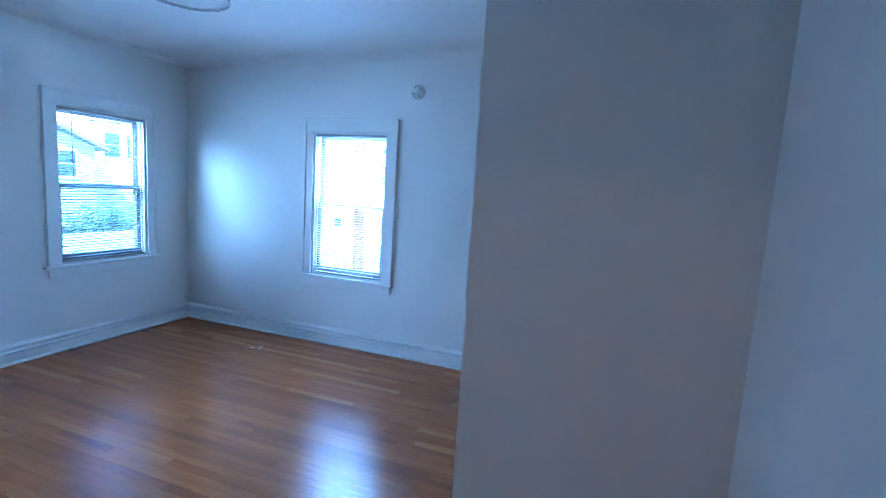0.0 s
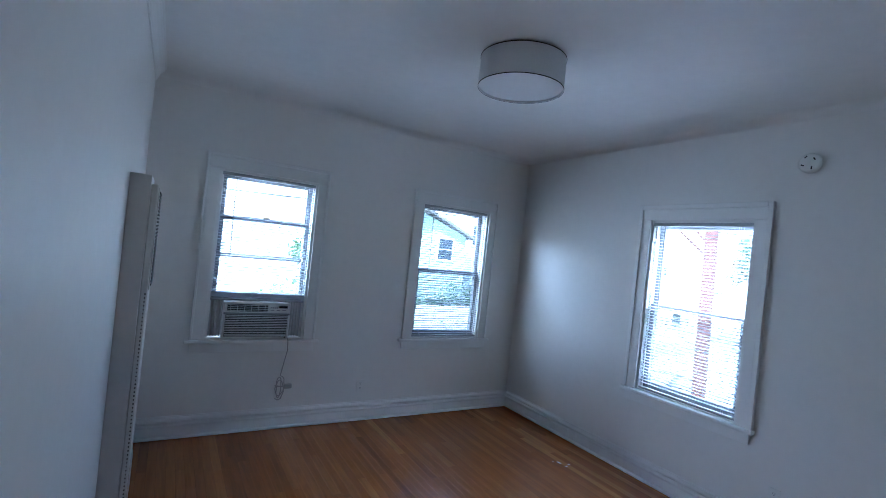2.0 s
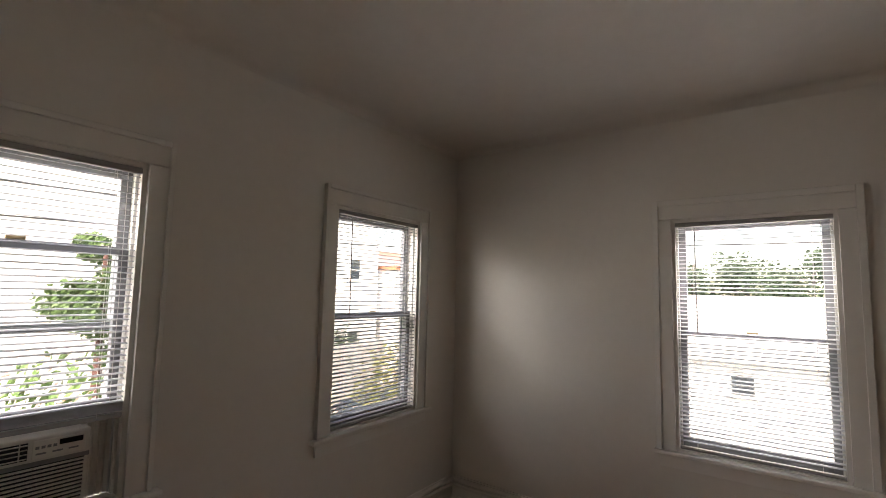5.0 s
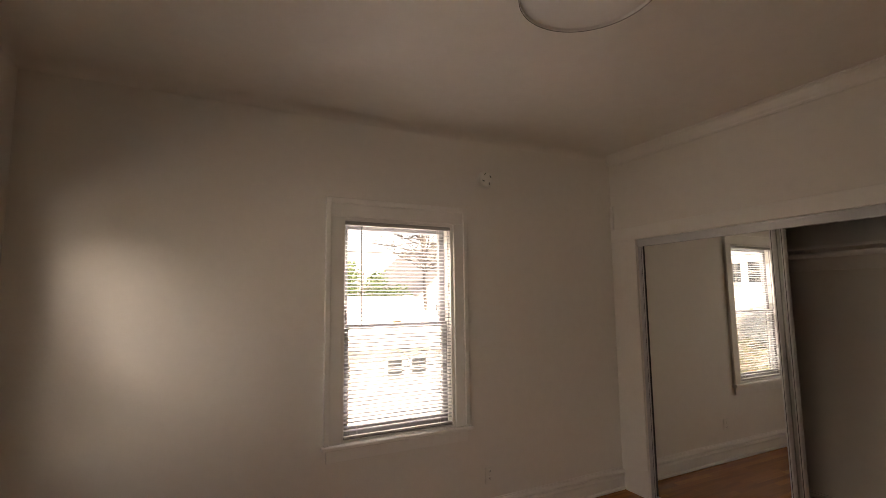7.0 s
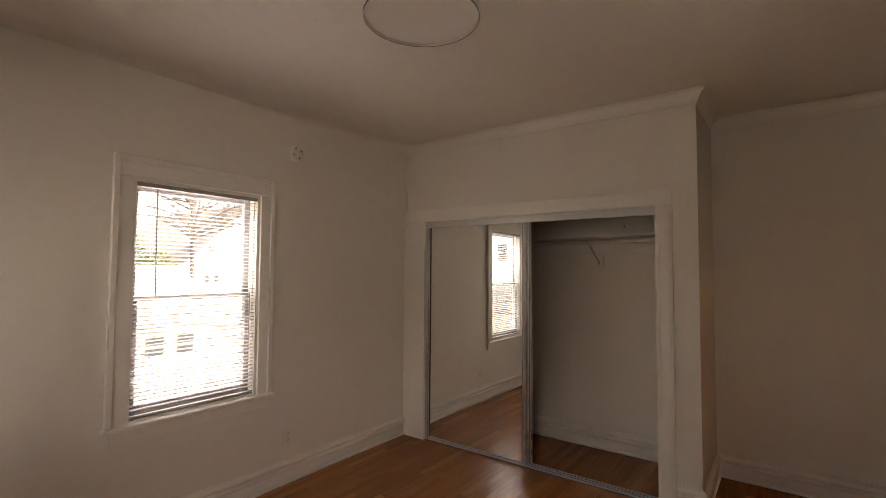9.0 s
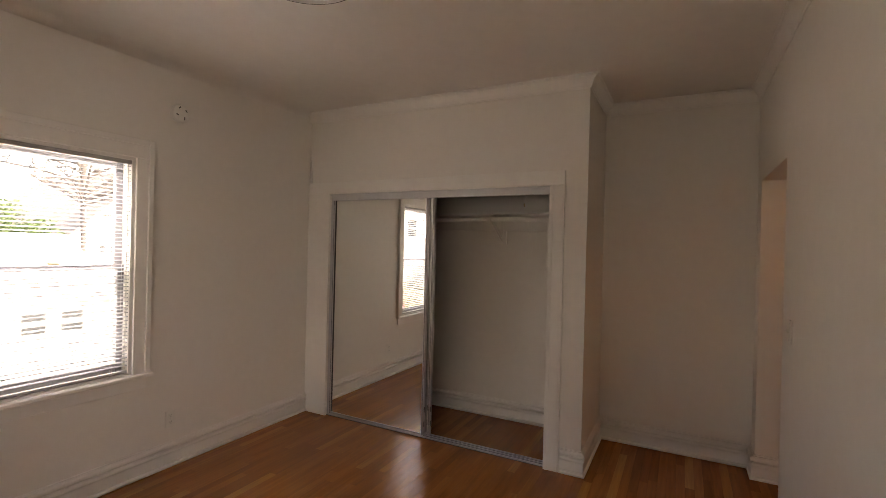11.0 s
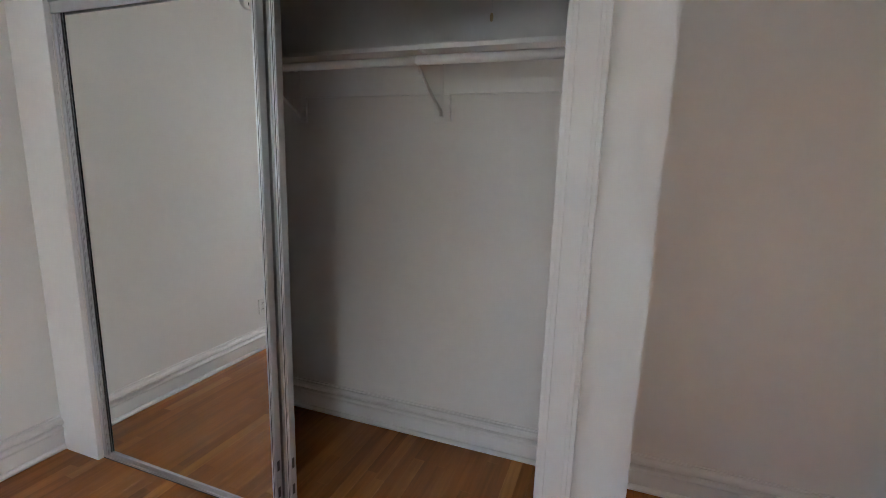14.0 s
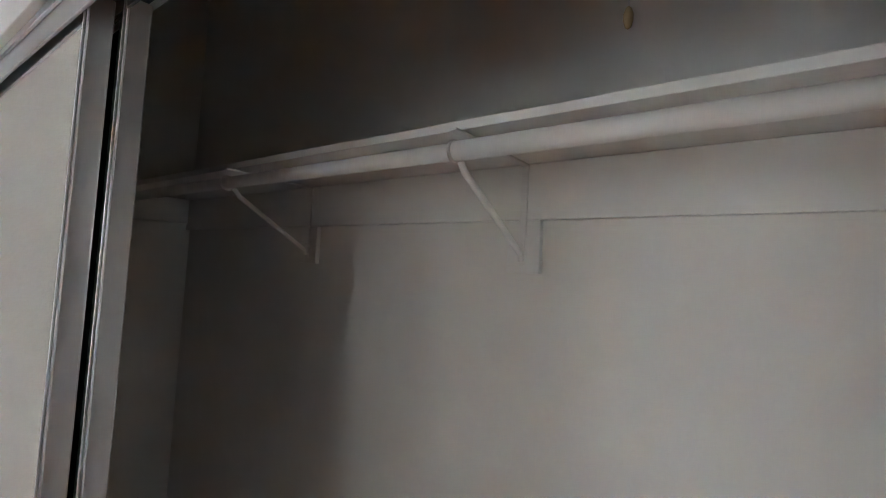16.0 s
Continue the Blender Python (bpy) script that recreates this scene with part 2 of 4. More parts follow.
def box(x0, x1, y0, y1, z0, z1, bevel=0.0, bm=None, seg=2):
    own = bmesh.new()
    bmesh.ops.create_cube(own, size=1)
    for v in own.verts:
        v.co = ((x0 + x1) / 2 + v.co.x * (x1 - x0), (y0 + y1) / 2 + v.co.y * (y1 - y0), (z0 + z1) / 2 + v.co.z * (z1 - z0))
    if bevel:
        bmesh.ops.bevel(own, geom=own.edges[:], offset=bevel, segments=seg, affect="EDGES", profile=0.5)
    if bm is None:
        return own
    return merge(bm, own)


def merge(bm, other):
    table = {}
    for v in other.verts:
        table[v] = bm.verts.new(v.co)
    for f in other.faces:
        bm.faces.new([table[v] for v in f.verts])
    other.free()
    return bm


def tube(points, radius, sides=8, bm=None, taper=None):
    """A round bar through points, closed at both ends."""
    bm = bm or bmesh.new()
    rings = []
    pts = [Vector(p) for p in points]
    for i, p in enumerate(pts):
        d = (pts[min(i + 1, len(pts) - 1)] - pts[max(i - 1, 0)]).normalized()
        a = d.orthogonal().normalized() if i == 0 else (last - d * last.dot(d)).normalized()
        last = a
        c = d.cross(a)
        r = radius if taper is None else radius + (taper - radius) * i / (len(pts) - 1)
        rings.append([bm.verts.new(p + r * (math.cos(k * math.tau / sides) * a + math.sin(k * math.tau / sides) * c)) for k in range(sides)])
    for r0, r1 in zip(rings, rings[1:]):
        for k in range(sides):
            bm.faces.new((r0[k], r0[(k + 1) % sides], r1[(k + 1) % sides], r1[k]))
    bm.faces.new(rings[0][::-1])
    bm.faces.new(rings[-1])
    return bm


def lathe(profile, sides=48, bm=None):
    """Turns (radius, z) pairs round the z axis."""
    bm = bm or bmesh.new()
    rings = []
    for r, z in profile:
        if r < 1e-6:
            rings.append([bm.verts.new((0, 0, z))])
        else:
            rings.append([bm.verts.new((r * math.cos(k * math.tau / sides), r * math.sin(k * math.tau / sides), z)) for k in range(sides)])
    for a, b in zip(rings, rings[1:]):
        for k in range(sides):
            q = [a[k % len(a)], a[(k + 1) % len(a)], b[(k + 1) % len(b)], b[k % len(b)]]
            q = [v for i, v in enumerate(q) if v not in q[:i]]
            if len(q) > 2:
                bm.faces.new(q)
    return bm


def sweep(profile, path, bm=None, caps=True):
    """Runs a profile of (inwards, z) along a plan path with the room on its left, mitred at the corners."""
    bm = bm or bmesh.new()
    pts = [Vector(p) for p in path]
    rows = []
    for i, p in enumerate(pts):
        d0 = (p - pts[i - 1]).normalized() if i else None
        d1 = (pts[i + 1] - p).normalized() if i + 1 < len(pts) else None
        n0 = Vector((-d0.y, d0.x)) if d0 else None
        n1 = Vector((-d1.y, d1.x)) if d1 else None
        if n0 and n1:
            n = n0 + n1
            n = n / n.dot(n0)
        else:
            n = n0 or n1
        rows.append([bm.verts.new((p.x + n.x * o, p.y + n.y * o, z)) for o, z in profile])
    for a, b in zip(rows, rows[1:]):
        for k in range(len(profile) - 1):
            bm.faces.new((a[k], a[k + 1], b[k + 1], b[k]))
    for r in (rows[0], rows[-1]) if caps else ():
        bm.faces.new(r)
    return bm


def panel(u0, u1, z0, z1, depth, holes=()):
    """A wall in local (u, depth, z) with openings cut through it, closed all round."""
    us = sorted({u0, u1, *(h[0] for h in holes), *(h[1] for h in holes)})
    zs = sorted({z0, z1, *(h[2] for h in holes), *(h[3] for h in holes)})
    bm = bmesh.new()
    grid = {}

    def vert(i, j, k):
        if (i, j, k) not in grid:
            grid[i, j, k] = bm.verts.new((us[i], k * depth, zs[j]))
        return grid[i, j, k]

    def solid(i, j):
        if not (0 <= i < len(us) - 1 and 0 <= j < len(zs) - 1):
            return False
        u, z = (us[i] + us[i + 1]) / 2, (zs[j] + zs[j + 1]) / 2
        return not any(h[0] < u < h[1] and h[2] < z < h[3] for h in holes)

    for i in range(len(us) - 1):
        for j in range(len(zs) - 1):
            if not solid(i, j):
                continue
            for k in (0, 1):
                bm.faces.new((vert(i, j, k), vert(i + 1, j, k), vert(i + 1, j + 1, k), vert(i, j + 1, k)))
            for di, dj, a, b in ((-1, 0, (i, j), (i, j + 1)), (1, 0, (i + 1, j), (i + 1, j + 1)), (0, -1, (i, j), (i + 1, j)), (0, 1, (i, j + 1), (i + 1, j + 1))):
                if not solid(i + di, j + dj):
                    bm.faces.new((vert(*a, 0), vert(*b, 0), vert(*b, 1), vert(*a, 1)))
    return bm


def setting(name, bm, material, label, category, m=None, smooth=False):
    ob = link(name, bm, material, None, smooth)
    if m is not None:
        ob.matrix_world = m
    return tagged(ob, label, category, kind="structure")


# ---- the room: west windows at x = 0, north window at y = 0, closet front at x = 4.10 ----
CEILING, SOUTH, EAST, FRONT, BOXY = 2.852, -3.70, 4.89, 4.10, -2.60
THICK = 0.16
W_AC = (-3.192, -2.398, 0.785, 2.182)
W_SMALL = (-1.322, -0.500, 0.785, 2.178)
W_NORTH = (1.672, 2.486, 0.714, 2.142)
OPEN_W, OPEN_E, OPEN_TOP, STUB = 3.80, 4.70, 2.14, 0.14
DOOR_N, DOOR_S, DOOR_TOP = -0.262, -2.332, 2.078

ROOM_B, ROOM_A = pose(0, 0, 0), pose(0, 0, 0, 0, 0, 90)
setting("wall_west", panel(-7.0, THICK, -0.05, CEILING + 0.1, THICK, (W_AC, W_SMALL)), WALL, "off-white painted plaster wall with two window openings", "wall", ROOM_A)
setting("wall_north", panel(-0.0, EAST + THICK, -0.05, CEILING + 0.1, THICK, (W_NORTH,)), WALL, "off-white painted plaster wall with one window opening", "wall", ROOM_B)
setting("wall_south", panel(0.0, EAST, -0.05, CEILING, -STUB, ((OPEN_W, OPEN_E, -0.05, OPEN_TOP),)), WALL, "off-white plaster wall with an open doorway", "wall", pose(0, SOUTH, 0))
setting("wall_east", panel(-7.0, 0.0, -0.05, CEILING + 0.1, -THICK), WALL, "off-white plaster wall behind closet and alcove", "wall", pose(EAST, 0, 0, 0, 0, 90))
setting("wall_closet_front", panel(BOXY, 0.0, -0.05, CEILING, -0.11, ((DOOR_S, DOOR_N, -0.05, DOOR_TOP),)), WALL, "off-white closet front wall with a wide opening", "wall", pose(FRONT, 0, 0, 0, 0, 90))
setting("wall_closet_side", panel(FRONT + 0.11, EAST, -0.05, CEILING, 0.11), WALL, "off-white end wall of the projecting closet", "wall", pose(0, BOXY, 0))
setting("wall_hall_west", panel(-7.0, SOUTH - STUB, -0.05, CEILING, 0.1), WALL, "off-white hallway wall", "wall", pose(3.5, 0, 0, 0, 0, 90))
setting("wall_hall_end", panel(-0.1, EAST, -0.05, CEILING, -0.12), WALL, "off-white wall at the end of the hallway", "wall", pose(0, -6.4, 0))
setting("ceiling", box(-THICK, EAST + THICK, -7.0, THICK, CEILING, CEILING + 0.08), CEIL, "off-white painted plaster ceiling", "ceiling")

COVE = [(0.06 - 0.06 * math.cos(a), CEILING - 0.06 + 0.06 * math.sin(a)) for a in [i * math.pi / 24 for i in range(13)]]
setting("ceiling_cove", sweep(COVE, [(FRONT, 0), (0, 0), (0, SOUTH)], caps=False), CEIL, "rounded plaster cove between wall and ceiling", "cove", smooth=True)
CROWN = [(o, CEILING - d) for o, d in ((0, 0.092), (0.008, 0.092), (0.010, 0.080), (0.015, 0.073), (0.020, 0.058), (0.031, 0.038), (0.046, 0.023), (0.053, 0.019), (0.055, 0.010), (0.066, 0.008), (0.066, 0.001), (0, 0.001))]
setting("crown_moulding", sweep(CROWN, [(0.0, SOUTH), (EAST, SOUTH), (EAST, BOXY), (FRONT, BOXY), (FRONT, 0)]), TRIM, "off-white painted crown moulding along the ceiling", "moulding")
BASE = [(0, 0.004), (0.029, 0.004), (0.032, 0.010), (0.029, 0.018), (0.021, 0.024), (0.012, 0.026), (0.012, 0.029), (0.018, 0.031), (0.018, 0.097), (0.023, 0.103), (0.026, 0.111), (0.022, 0.119), (0.012, 0.124), (0.003, 0.127), (0.003, 0.136), (0.028, 0.139), (0.031, 0.149), (0.028, 0.160), (0.018, 0.168), (0.006, 0.171), (0.006, 0.178), (0, 0.180)]
for route in ([(FRONT - 0.02, 0), (0, 0), (0, SOUTH), (OPEN_W, SOUTH), (OPEN_W, SOUTH - STUB)],
              [(EAST, -6.38), (EAST, SOUTH - STUB), (OPEN_E, SOUTH - STUB), (OPEN_E, SOUTH), (EAST, SOUTH), (EAST, BOXY), (FRONT, BOXY), (FRONT, DOOR_S - 0.118)],
              [(FRONT + 0.11, BOXY + 0.11), (EAST, BOXY + 0.11), (EAST, 0), (FRONT + 0.11, 0)]):
    setting("baseboard", sweep(BASE, route), TRIM, "tall off-white painted wooden baseboard with moulded cap", "baseboard")

# ---- windows ----


def double_hung(name, m, hole, label, back_band, raised=0.0, screen=True):
    """A wooden double-hung window with casing, stool and apron; raised: how far the lower sash is pushed up."""
    u0, u1, z0, z1 = hole
    w = thing(name, m, label, "window", kind="structure")
    cw, pr = (0.094, 0.020) if back_band < 0.02 else (0.088, 0.020)
    part("side_casing", box(u0 - cw, u0 - 0.002, -pr, 0.0, z0, z1, 0.002), TRIM, w)
    part("side_casing", box(u1 + 0.002, u1 + cw, -pr, 0.0, z0, z1, 0.002), TRIM, w)
    part("head_casing", box(u0 - cw, u1 + cw, -pr, 0.0, z1 + 0.002, z1 + cw + 0.016, 0.002), TRIM, w)
    b = back_band
    horn = 0.035 if b < 0.02 else 0.014
    for a0, a1 in ((u0 - cw - b, u0 - cw + 0.012), (u1 + cw - 0.012, u1 + cw + b)):
        part("back_band", box(a0, a1, -pr - 0.012, 0.0, z0, z1 + cw + 0.016 + b, 0.004), TRIM, w)
    part("back_band", box(u0 - cw + 0.012, u1 + cw - 0.012, -pr - 0.012, 0.0, z1 + cw, z1 + cw + 0.016 + b, 0.004), TRIM, w)
    part("stool", box(u0 - cw - b - horn, u1 + cw + b + horn, -0.052, 0.0, z0 - 0.026, z0, 0.007, seg=3), TRIM, w)
    part("apron", box(u0 - cw - 0.005, u1 + cw + 0.005, -0.018, 0.0, z0 - 0.105, z0 - 0.027, 0.003), TRIM, w)
    for a0, a1 in ((u0, u0 + 0.018), (u1 - 0.018, u1)):
        part("jamb", box(a0, a1, 0.0, THICK, z0, z1), TRIM, w)
        part("stop", box(a0 + 0.018 if a0 == u0 else a0 - 0.012, a1 + 0.012 if a0 == u0 else a1 - 0.018, 0.034, 0.052, z0, z1 - 0.018, 0.002), TRIM, w)
    part("head_jamb", box(u0 + 0.018, u1 - 0.018, 0.0, THICK, z1 - 0.018, z1), TRIM, w)
    part("outer_sill", box(u0 + 0.018, u1 - 0.018, 0.0, THICK + 0.04, z0, z0 + 0.012), TRIM, w)
    a0, a1, mid = u0 + 0.019, u1 - 0.019, (z0 + z1) / 2
    for k, (s0, s1, d0) in enumerate(((mid - 0.022, z1 - 0.019, 0.095), (z0 + 0.013 + raised, mid + 0.016 + raised, 0.056))):
        # sashes take the grey that paints in their backlit shade
        sash = part(("upper_sash", "lower_sash")[k], box(a0, a0 + 0.045, d0, d0 + 0.035, s0, s1, 0.003), SASH_SHADE, w)
        part("stile", box(a1 - 0.045, a1, d0, d0 + 0.035, s0, s1, 0.003), SASH_SHADE, sash)
        part("top_rail", box(a0 + 0.045, a1 - 0.045, d0, d0 + 0.035, s1 - (0.045, 0.034)[k], s1, 0.003), SASH_SHADE, sash)
        part("bottom_rail", box(a0 + 0.045, a1 - 0.045, d0, d0 + 0.035, s0, s0 + (0.034, 0.065)[k], 0.003), SASH_SHADE, sash)
        pane = part("pane", box(a0 + 0.044, a1 - 0.044, d0 + 0.016, d0 + 0.020, s0 + 0.033, s1 - 0.033), GLASS, sash)
        pane.visible_shadow = False
    if screen:
        # screen frame shares the sashes' painted-in backlit grey
        fly = part("screen_frame", box(a0, a0 + 0.018, 0.134, 0.144, z0 + 0.013, mid, 0.001), SASH_SHADE, w)
        part("stile", box(a1 - 0.018, a1, 0.134, 0.144, z0 + 0.013, mid, 0.001), SASH_SHADE, fly)
        part("top_bar", box(a0 + 0.018, a1 - 0.018, 0.134, 0.144, mid - 0.018, mid, 0.001), SASH_SHADE, fly)
        part("bottom_bar", box(a0 + 0.018, a1 - 0.018, 0.134, 0.144, z0 + 0.013, z0 + 0.031, 0.001), SASH_SHADE, fly)
        part("fly_screen", box(a0 + 0.017, a1 - 0.017, 0.138, 0.1385, z0 + 0.030, mid - 0.017), SCREENING, fly, "fine grey fly screen")
    lock = part("sash_lock", box((u0 + u1) / 2 - 0.03, (u0 + u1) / 2 + 0.03, 0.062, 0.084, mid + 0.016 + raised, mid + 0.030 + raised, 0.004), BRASS, w)
    return w


def blind(m, hole, bottom, label, tilt, wand_at, pitch=0.0245, stack=0):
    """A mini blind: head rail, bowed slats on cords, bottom rail and a tilt wand."""
    u0, u1, z0, z1 = hole
    t = thing("window_blind", m, label, "blind", "mini blinds")
    a0, a1, d = u0 + 0.0205, u1 - 0.0205, 0.017
    # head and bottom rails carry backlit shade as a grey colour
    part("head_rail", box(a0 - 0.004, a1 + 0.004, d - 0.015, d + 0.014, z1 - 0.046, z1 - 0.020, 0.003), BLINDRAIL_SHADE, t)
    slat_bm = bmesh.new()
    rows = []
    for k in range(5):
        s = -0.0125 + 0.025 * k / 4
        lift = 0.0034 * (1 - (s / 0.0125) ** 2)
        y, z = s * math.cos(tilt) - lift * math.sin(tilt), s * math.sin(tilt) + lift * math.cos(tilt)
        rows.append([slat_bm.verts.new((e, y, z + o)) for o in (0.0, 0.0006) for e in (a0, a1)])
    for p, q in zip(rows, rows[1:]):
        slat_bm.faces.new((p[0], p[1], q[1], q[0]))
        slat_bm.faces.new((p[2], q[2], q[3], p[3]))
    slat_bm.faces.new((rows[0][0], rows[0][2], rows[0][3], rows[0][1]))
    slat_bm.faces.new((rows[-1][0], rows[-1][1], rows[-1][3], rows[-1][2]))
    first = part("slat", slat_bm, SLAT, t)
    zs = []
    z = z1 - 0.062
    while z > bottom + 0.03 + stack * 0.0035:
        zs.append(z)
        z -= pitch
    zs += [bottom + 0.026 + i * 0.0035 for i in range(stack)]
    rng = random.Random(int(abs(u0) * 1000))
    first.location = (0, d, zs[0])
    for z in zs[1:]:
        o = new("slat", first.data)
        o.parent = t
        o.location = (0, d + rng.uniform(-0.0006, 0.0006), z)
        o.rotation_euler = (rng.uniform(-0.03, 0.03), rng.uniform(-0.0008, 0.0008), 0)
    part("bottom_rail", box(a0, a1, d - 0.013, d + 0.013, bottom, bottom + 0.018, 0.003), BLINDRAIL_SHADE, t)
    for f in (0.12, 0.88):
        u = a0 + (a1 - a0) * f
        for dd in (-0.0135, 0.0135):
            part("ladder_cord", tube([(u, d + dd, bottom + 0.01), (u, d + dd, z1 - 0.045)], 0.0009, 4), CORD, t)
    uw = a0 + (a1 - a0) * wand_at
    part("tilt_wand", tube([(uw, d - 0.022, z1 - 0.05), (uw, d - 0.024, z1 - 0.35), (uw + 0.004, d - 0.024, z1 - 0.70)], 0.0040, 6), WAND, t)
    uc = a0 + (a1 - a0) * 0.93
    part("lift_cord", tube([(uc, d - 0.020, z1 - 0.05), (uc + 0.003, d - 0.022, z1 - 0.6), (uc, d - 0.022, z1 - 1.0)], 0.0013, 5), CORD, t)
    return t


AC_SILL = W_AC[2] + 0.314
double_hung("window_1", ROOM_A, W_AC, "white double-hung wooden window raised over an air conditioner", 0.010, raised=0.315, screen=False)
double_hung("window_2", ROOM_A, W_SMALL, "white double-hung wooden window with flat painted casing", 0.010)
double_hung("window_3", ROOM_B, W_NORTH, "white double-hung wooden window with moulded painted casing", 0.022)
blind(ROOM_A, W_AC, AC_SILL + 0.01, "white mini blind half raised above the air conditioner", 0.16, 0.14, stack=12)
blind(ROOM_A, W_SMALL, W_SMALL[2] + 0.016, "white mini blind lowered with its slats open", 0.16, 0.14)
blind(ROOM_B, W_NORTH, W_NORTH[2] + 0.016, "white mini blind lowered with open slats and wand", 0.16, 0.14)
# ---- closet doors, shelf and rod ----
CL = pose(FRONT, 0, 0, 0, 0, -90)
c = thing("closet_casing", CL, "off-white painted moulded casing round the closet opening", "casing", kind="structure")
n0, n1 = -DOOR_N, -DOOR_S
for name, u0, u1, z1 in (("side_casing", n1 + 0.001, n1 + 0.112, DOOR_TOP), ("side_casing", 0.030, n0 - 0.001, DOOR_TOP)):
    part(name, box(u0, u1, -0.022, 0.0, 0.0, z1, 0.003), TRIM, c)
part("head_casing", box(0.030, n1 + 0.112, -0.022, 0.0, DOOR_TOP + 0.001, DOOR_TOP + 0.108, 0.003), TRIM, c)
part("bead", box(n1 + 0.014, n1 + 0.030, -0.026, -0.0225, 0.0, DOOR_TOP, 0.002), TRIM, c)
part("bead", box(n1 + 0.084, n1 + 0.098, -0.026, -0.0225, 0.0, DOOR_TOP, 0.002), TRIM, c)
part("filler_board", box(0.0, 0.029, -0.016, 0.0, 0.0, 2.40, 0.002), TRIM, c)
tr = thing("sliding_door_track", CL, "brushed aluminium head and floor track of sliding closet doors", "door track")
part("head_fascia", box(n0 + 0.002, n1 - 0.002, 0.000, 0.006, DOOR_TOP - 0.062, DOOR_TOP - 0.001, 0.002), ALU, tr)
part("head_lip", box(n0 + 0.002, n1 - 0.002, -0.008, -0.0005, DOOR_TOP - 0.018, DOOR_TOP - 0.001, 0.002), ALU, tr)
# channel, fin and floor plate coloured near-black for the shade inside the track
part("head_channel", box(n0 + 0.002, n1 - 0.002, 0.007, 0.088, DOOR_TOP - 0.012, DOOR_TOP - 0.001), SHADE_AND_RUBBER, tr)
part("centre_fin", box(n0 + 0.002, n1 - 0.002, 0.046, 0.050, DOOR_TOP - 0.05, DOOR_TOP - 0.013), SHADE_AND_RUBBER, tr)
part("floor_plate", box(n0 + 0.002, n1 - 0.002, 0.002, 0.088, 0.0015, 0.006), SHADE_AND_RUBBER, tr)
for d in (0.002, 0.012, 0.046, 0.080):
    part("floor_rib", box(n0 + 0.002, n1 - 0.002, d, d + 0.006, 0.0062, 0.016, 0.001), ALU, tr)
part("side_channel", box(n0 + 0.001, n0 + 0.020, 0.004, 0.090, 0.017, DOOR_TOP - 0.063, 0.002), ALU, tr)


def mirror_door(u0, u1, d, label):
    t = thing("mirror_door", CL, label, "sliding door", "closet doors")
    z0, z1, f = 0.018, DOOR_TOP - 0.028, 0.022
    glass = part("mirror", box(u0 + f - 0.002, u1 - f + 0.002, d + 0.006, d + 0.011, z0 + 0.016, z1 - 0.006), MIRROR, t, "clear silvered mirror")
    um = (u0 + u1) / 2
    glass.matrix_basis = pose(um, d + 0.008, 0, 0, 0, -0.4) @ pose(-um, -d - 0.008, 0)
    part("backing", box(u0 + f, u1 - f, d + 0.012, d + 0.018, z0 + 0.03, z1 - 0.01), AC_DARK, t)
    for a, b in ((u0, u0 + f), (u1 - f, u1)):
        st = part("stile", box(a, b, d, d + 0.036, z0, z1, 0.003), ALU, t, "satin aluminium stile")
        # dark strip on the stile face paints the shade of a groove
        part("groove_shade", box(a + 0.009, a + 0.013, d - 0.0007, d - 0.0001, z0 + 0.002, z1 - 0.002), SHADE_AND_RUBBER, st)
        part("ridge", box(a + 0.015, a + 0.019, d - 0.004, d - 0.0002, z0 + 0.002, z1 - 0.002, 0.001), ALU, st)
    part("top_rail", box(u0 + f, u1 - f, d, d + 0.028, z1 - 0.008, z1, 0.001), ALU, t)
    part("bottom_rail", box(u0 + f, u1 - f, d, d + 0.028, z0, z0 + 0.018, 0.002), ALU, t)
    part("gasket", box(u0 + f + 0.0005, u0 + f + 0.007, d + 0.003, d + 0.0055, z0 + 0.019, z1 - 0.009), SHADE_AND_RUBBER, t, "black rubber gasket")
    for z in (0.21, 0.09):
        part("roller_slot", box(u1 + 0.0005, u1 + 0.0015, d + 0.008, d + 0.022, z, z + 0.045), SHADE_AND_RUBBER, t)
    return t


mirror_door(n0 + 0.022, 1.304, 0.008, "front mirrored sliding closet door with aluminium frame")
mirror_door(n0 + 0.060, 1.345, 0.0475, "rear mirrored sliding closet door behind the front one")

SHELF_Z = 1.929
shelf = thing("closet_shelf", pose(0, 0, 0), "white painted closet shelf board on a wall cleat", "shelf")
part("board", box(4.59, EAST - 0.001, BOXY + 0.112, -0.001, SHELF_Z - 0.019, SHELF_Z, 0.002), TRIM, shelf)
part("cleat", box(EAST - 0.018, EAST - 0.001, BOXY + 0.112, -0.001, 1.775, SHELF_Z - 0.020, 0.002), TRIM, shelf)
part("end_cleat", box(4.40, EAST - 0.02, BOXY + 0.111, BOXY + 0.128, 1.80, SHELF_Z - 0.020, 0.002), TRIM, shelf)
part("end_cleat", box(4.40, EAST - 0.02, -0.018, -0.001, 1.80, SHELF_Z - 0.020, 0.002), TRIM, shelf)
ROD_X, ROD_Z, ROD_R = 4.575, 1.865, 0.0190
rod = thing("closet_rod", pose(0, 0, 0), "white painted round hanging rod across the closet", "closet rod")
part("bar", tube([(ROD_X, BOXY + 0.129, ROD_Z), (ROD_X, -1.688, ROD_Z)], ROD_R, 20), ROD, rod, smooth=True)
part("inner_bar", tube([(ROD_X, -1.687, ROD_Z), (ROD_X, -0.0195, ROD_Z)], ROD_R * 0.90, 20), ROD, rod, smooth=True)


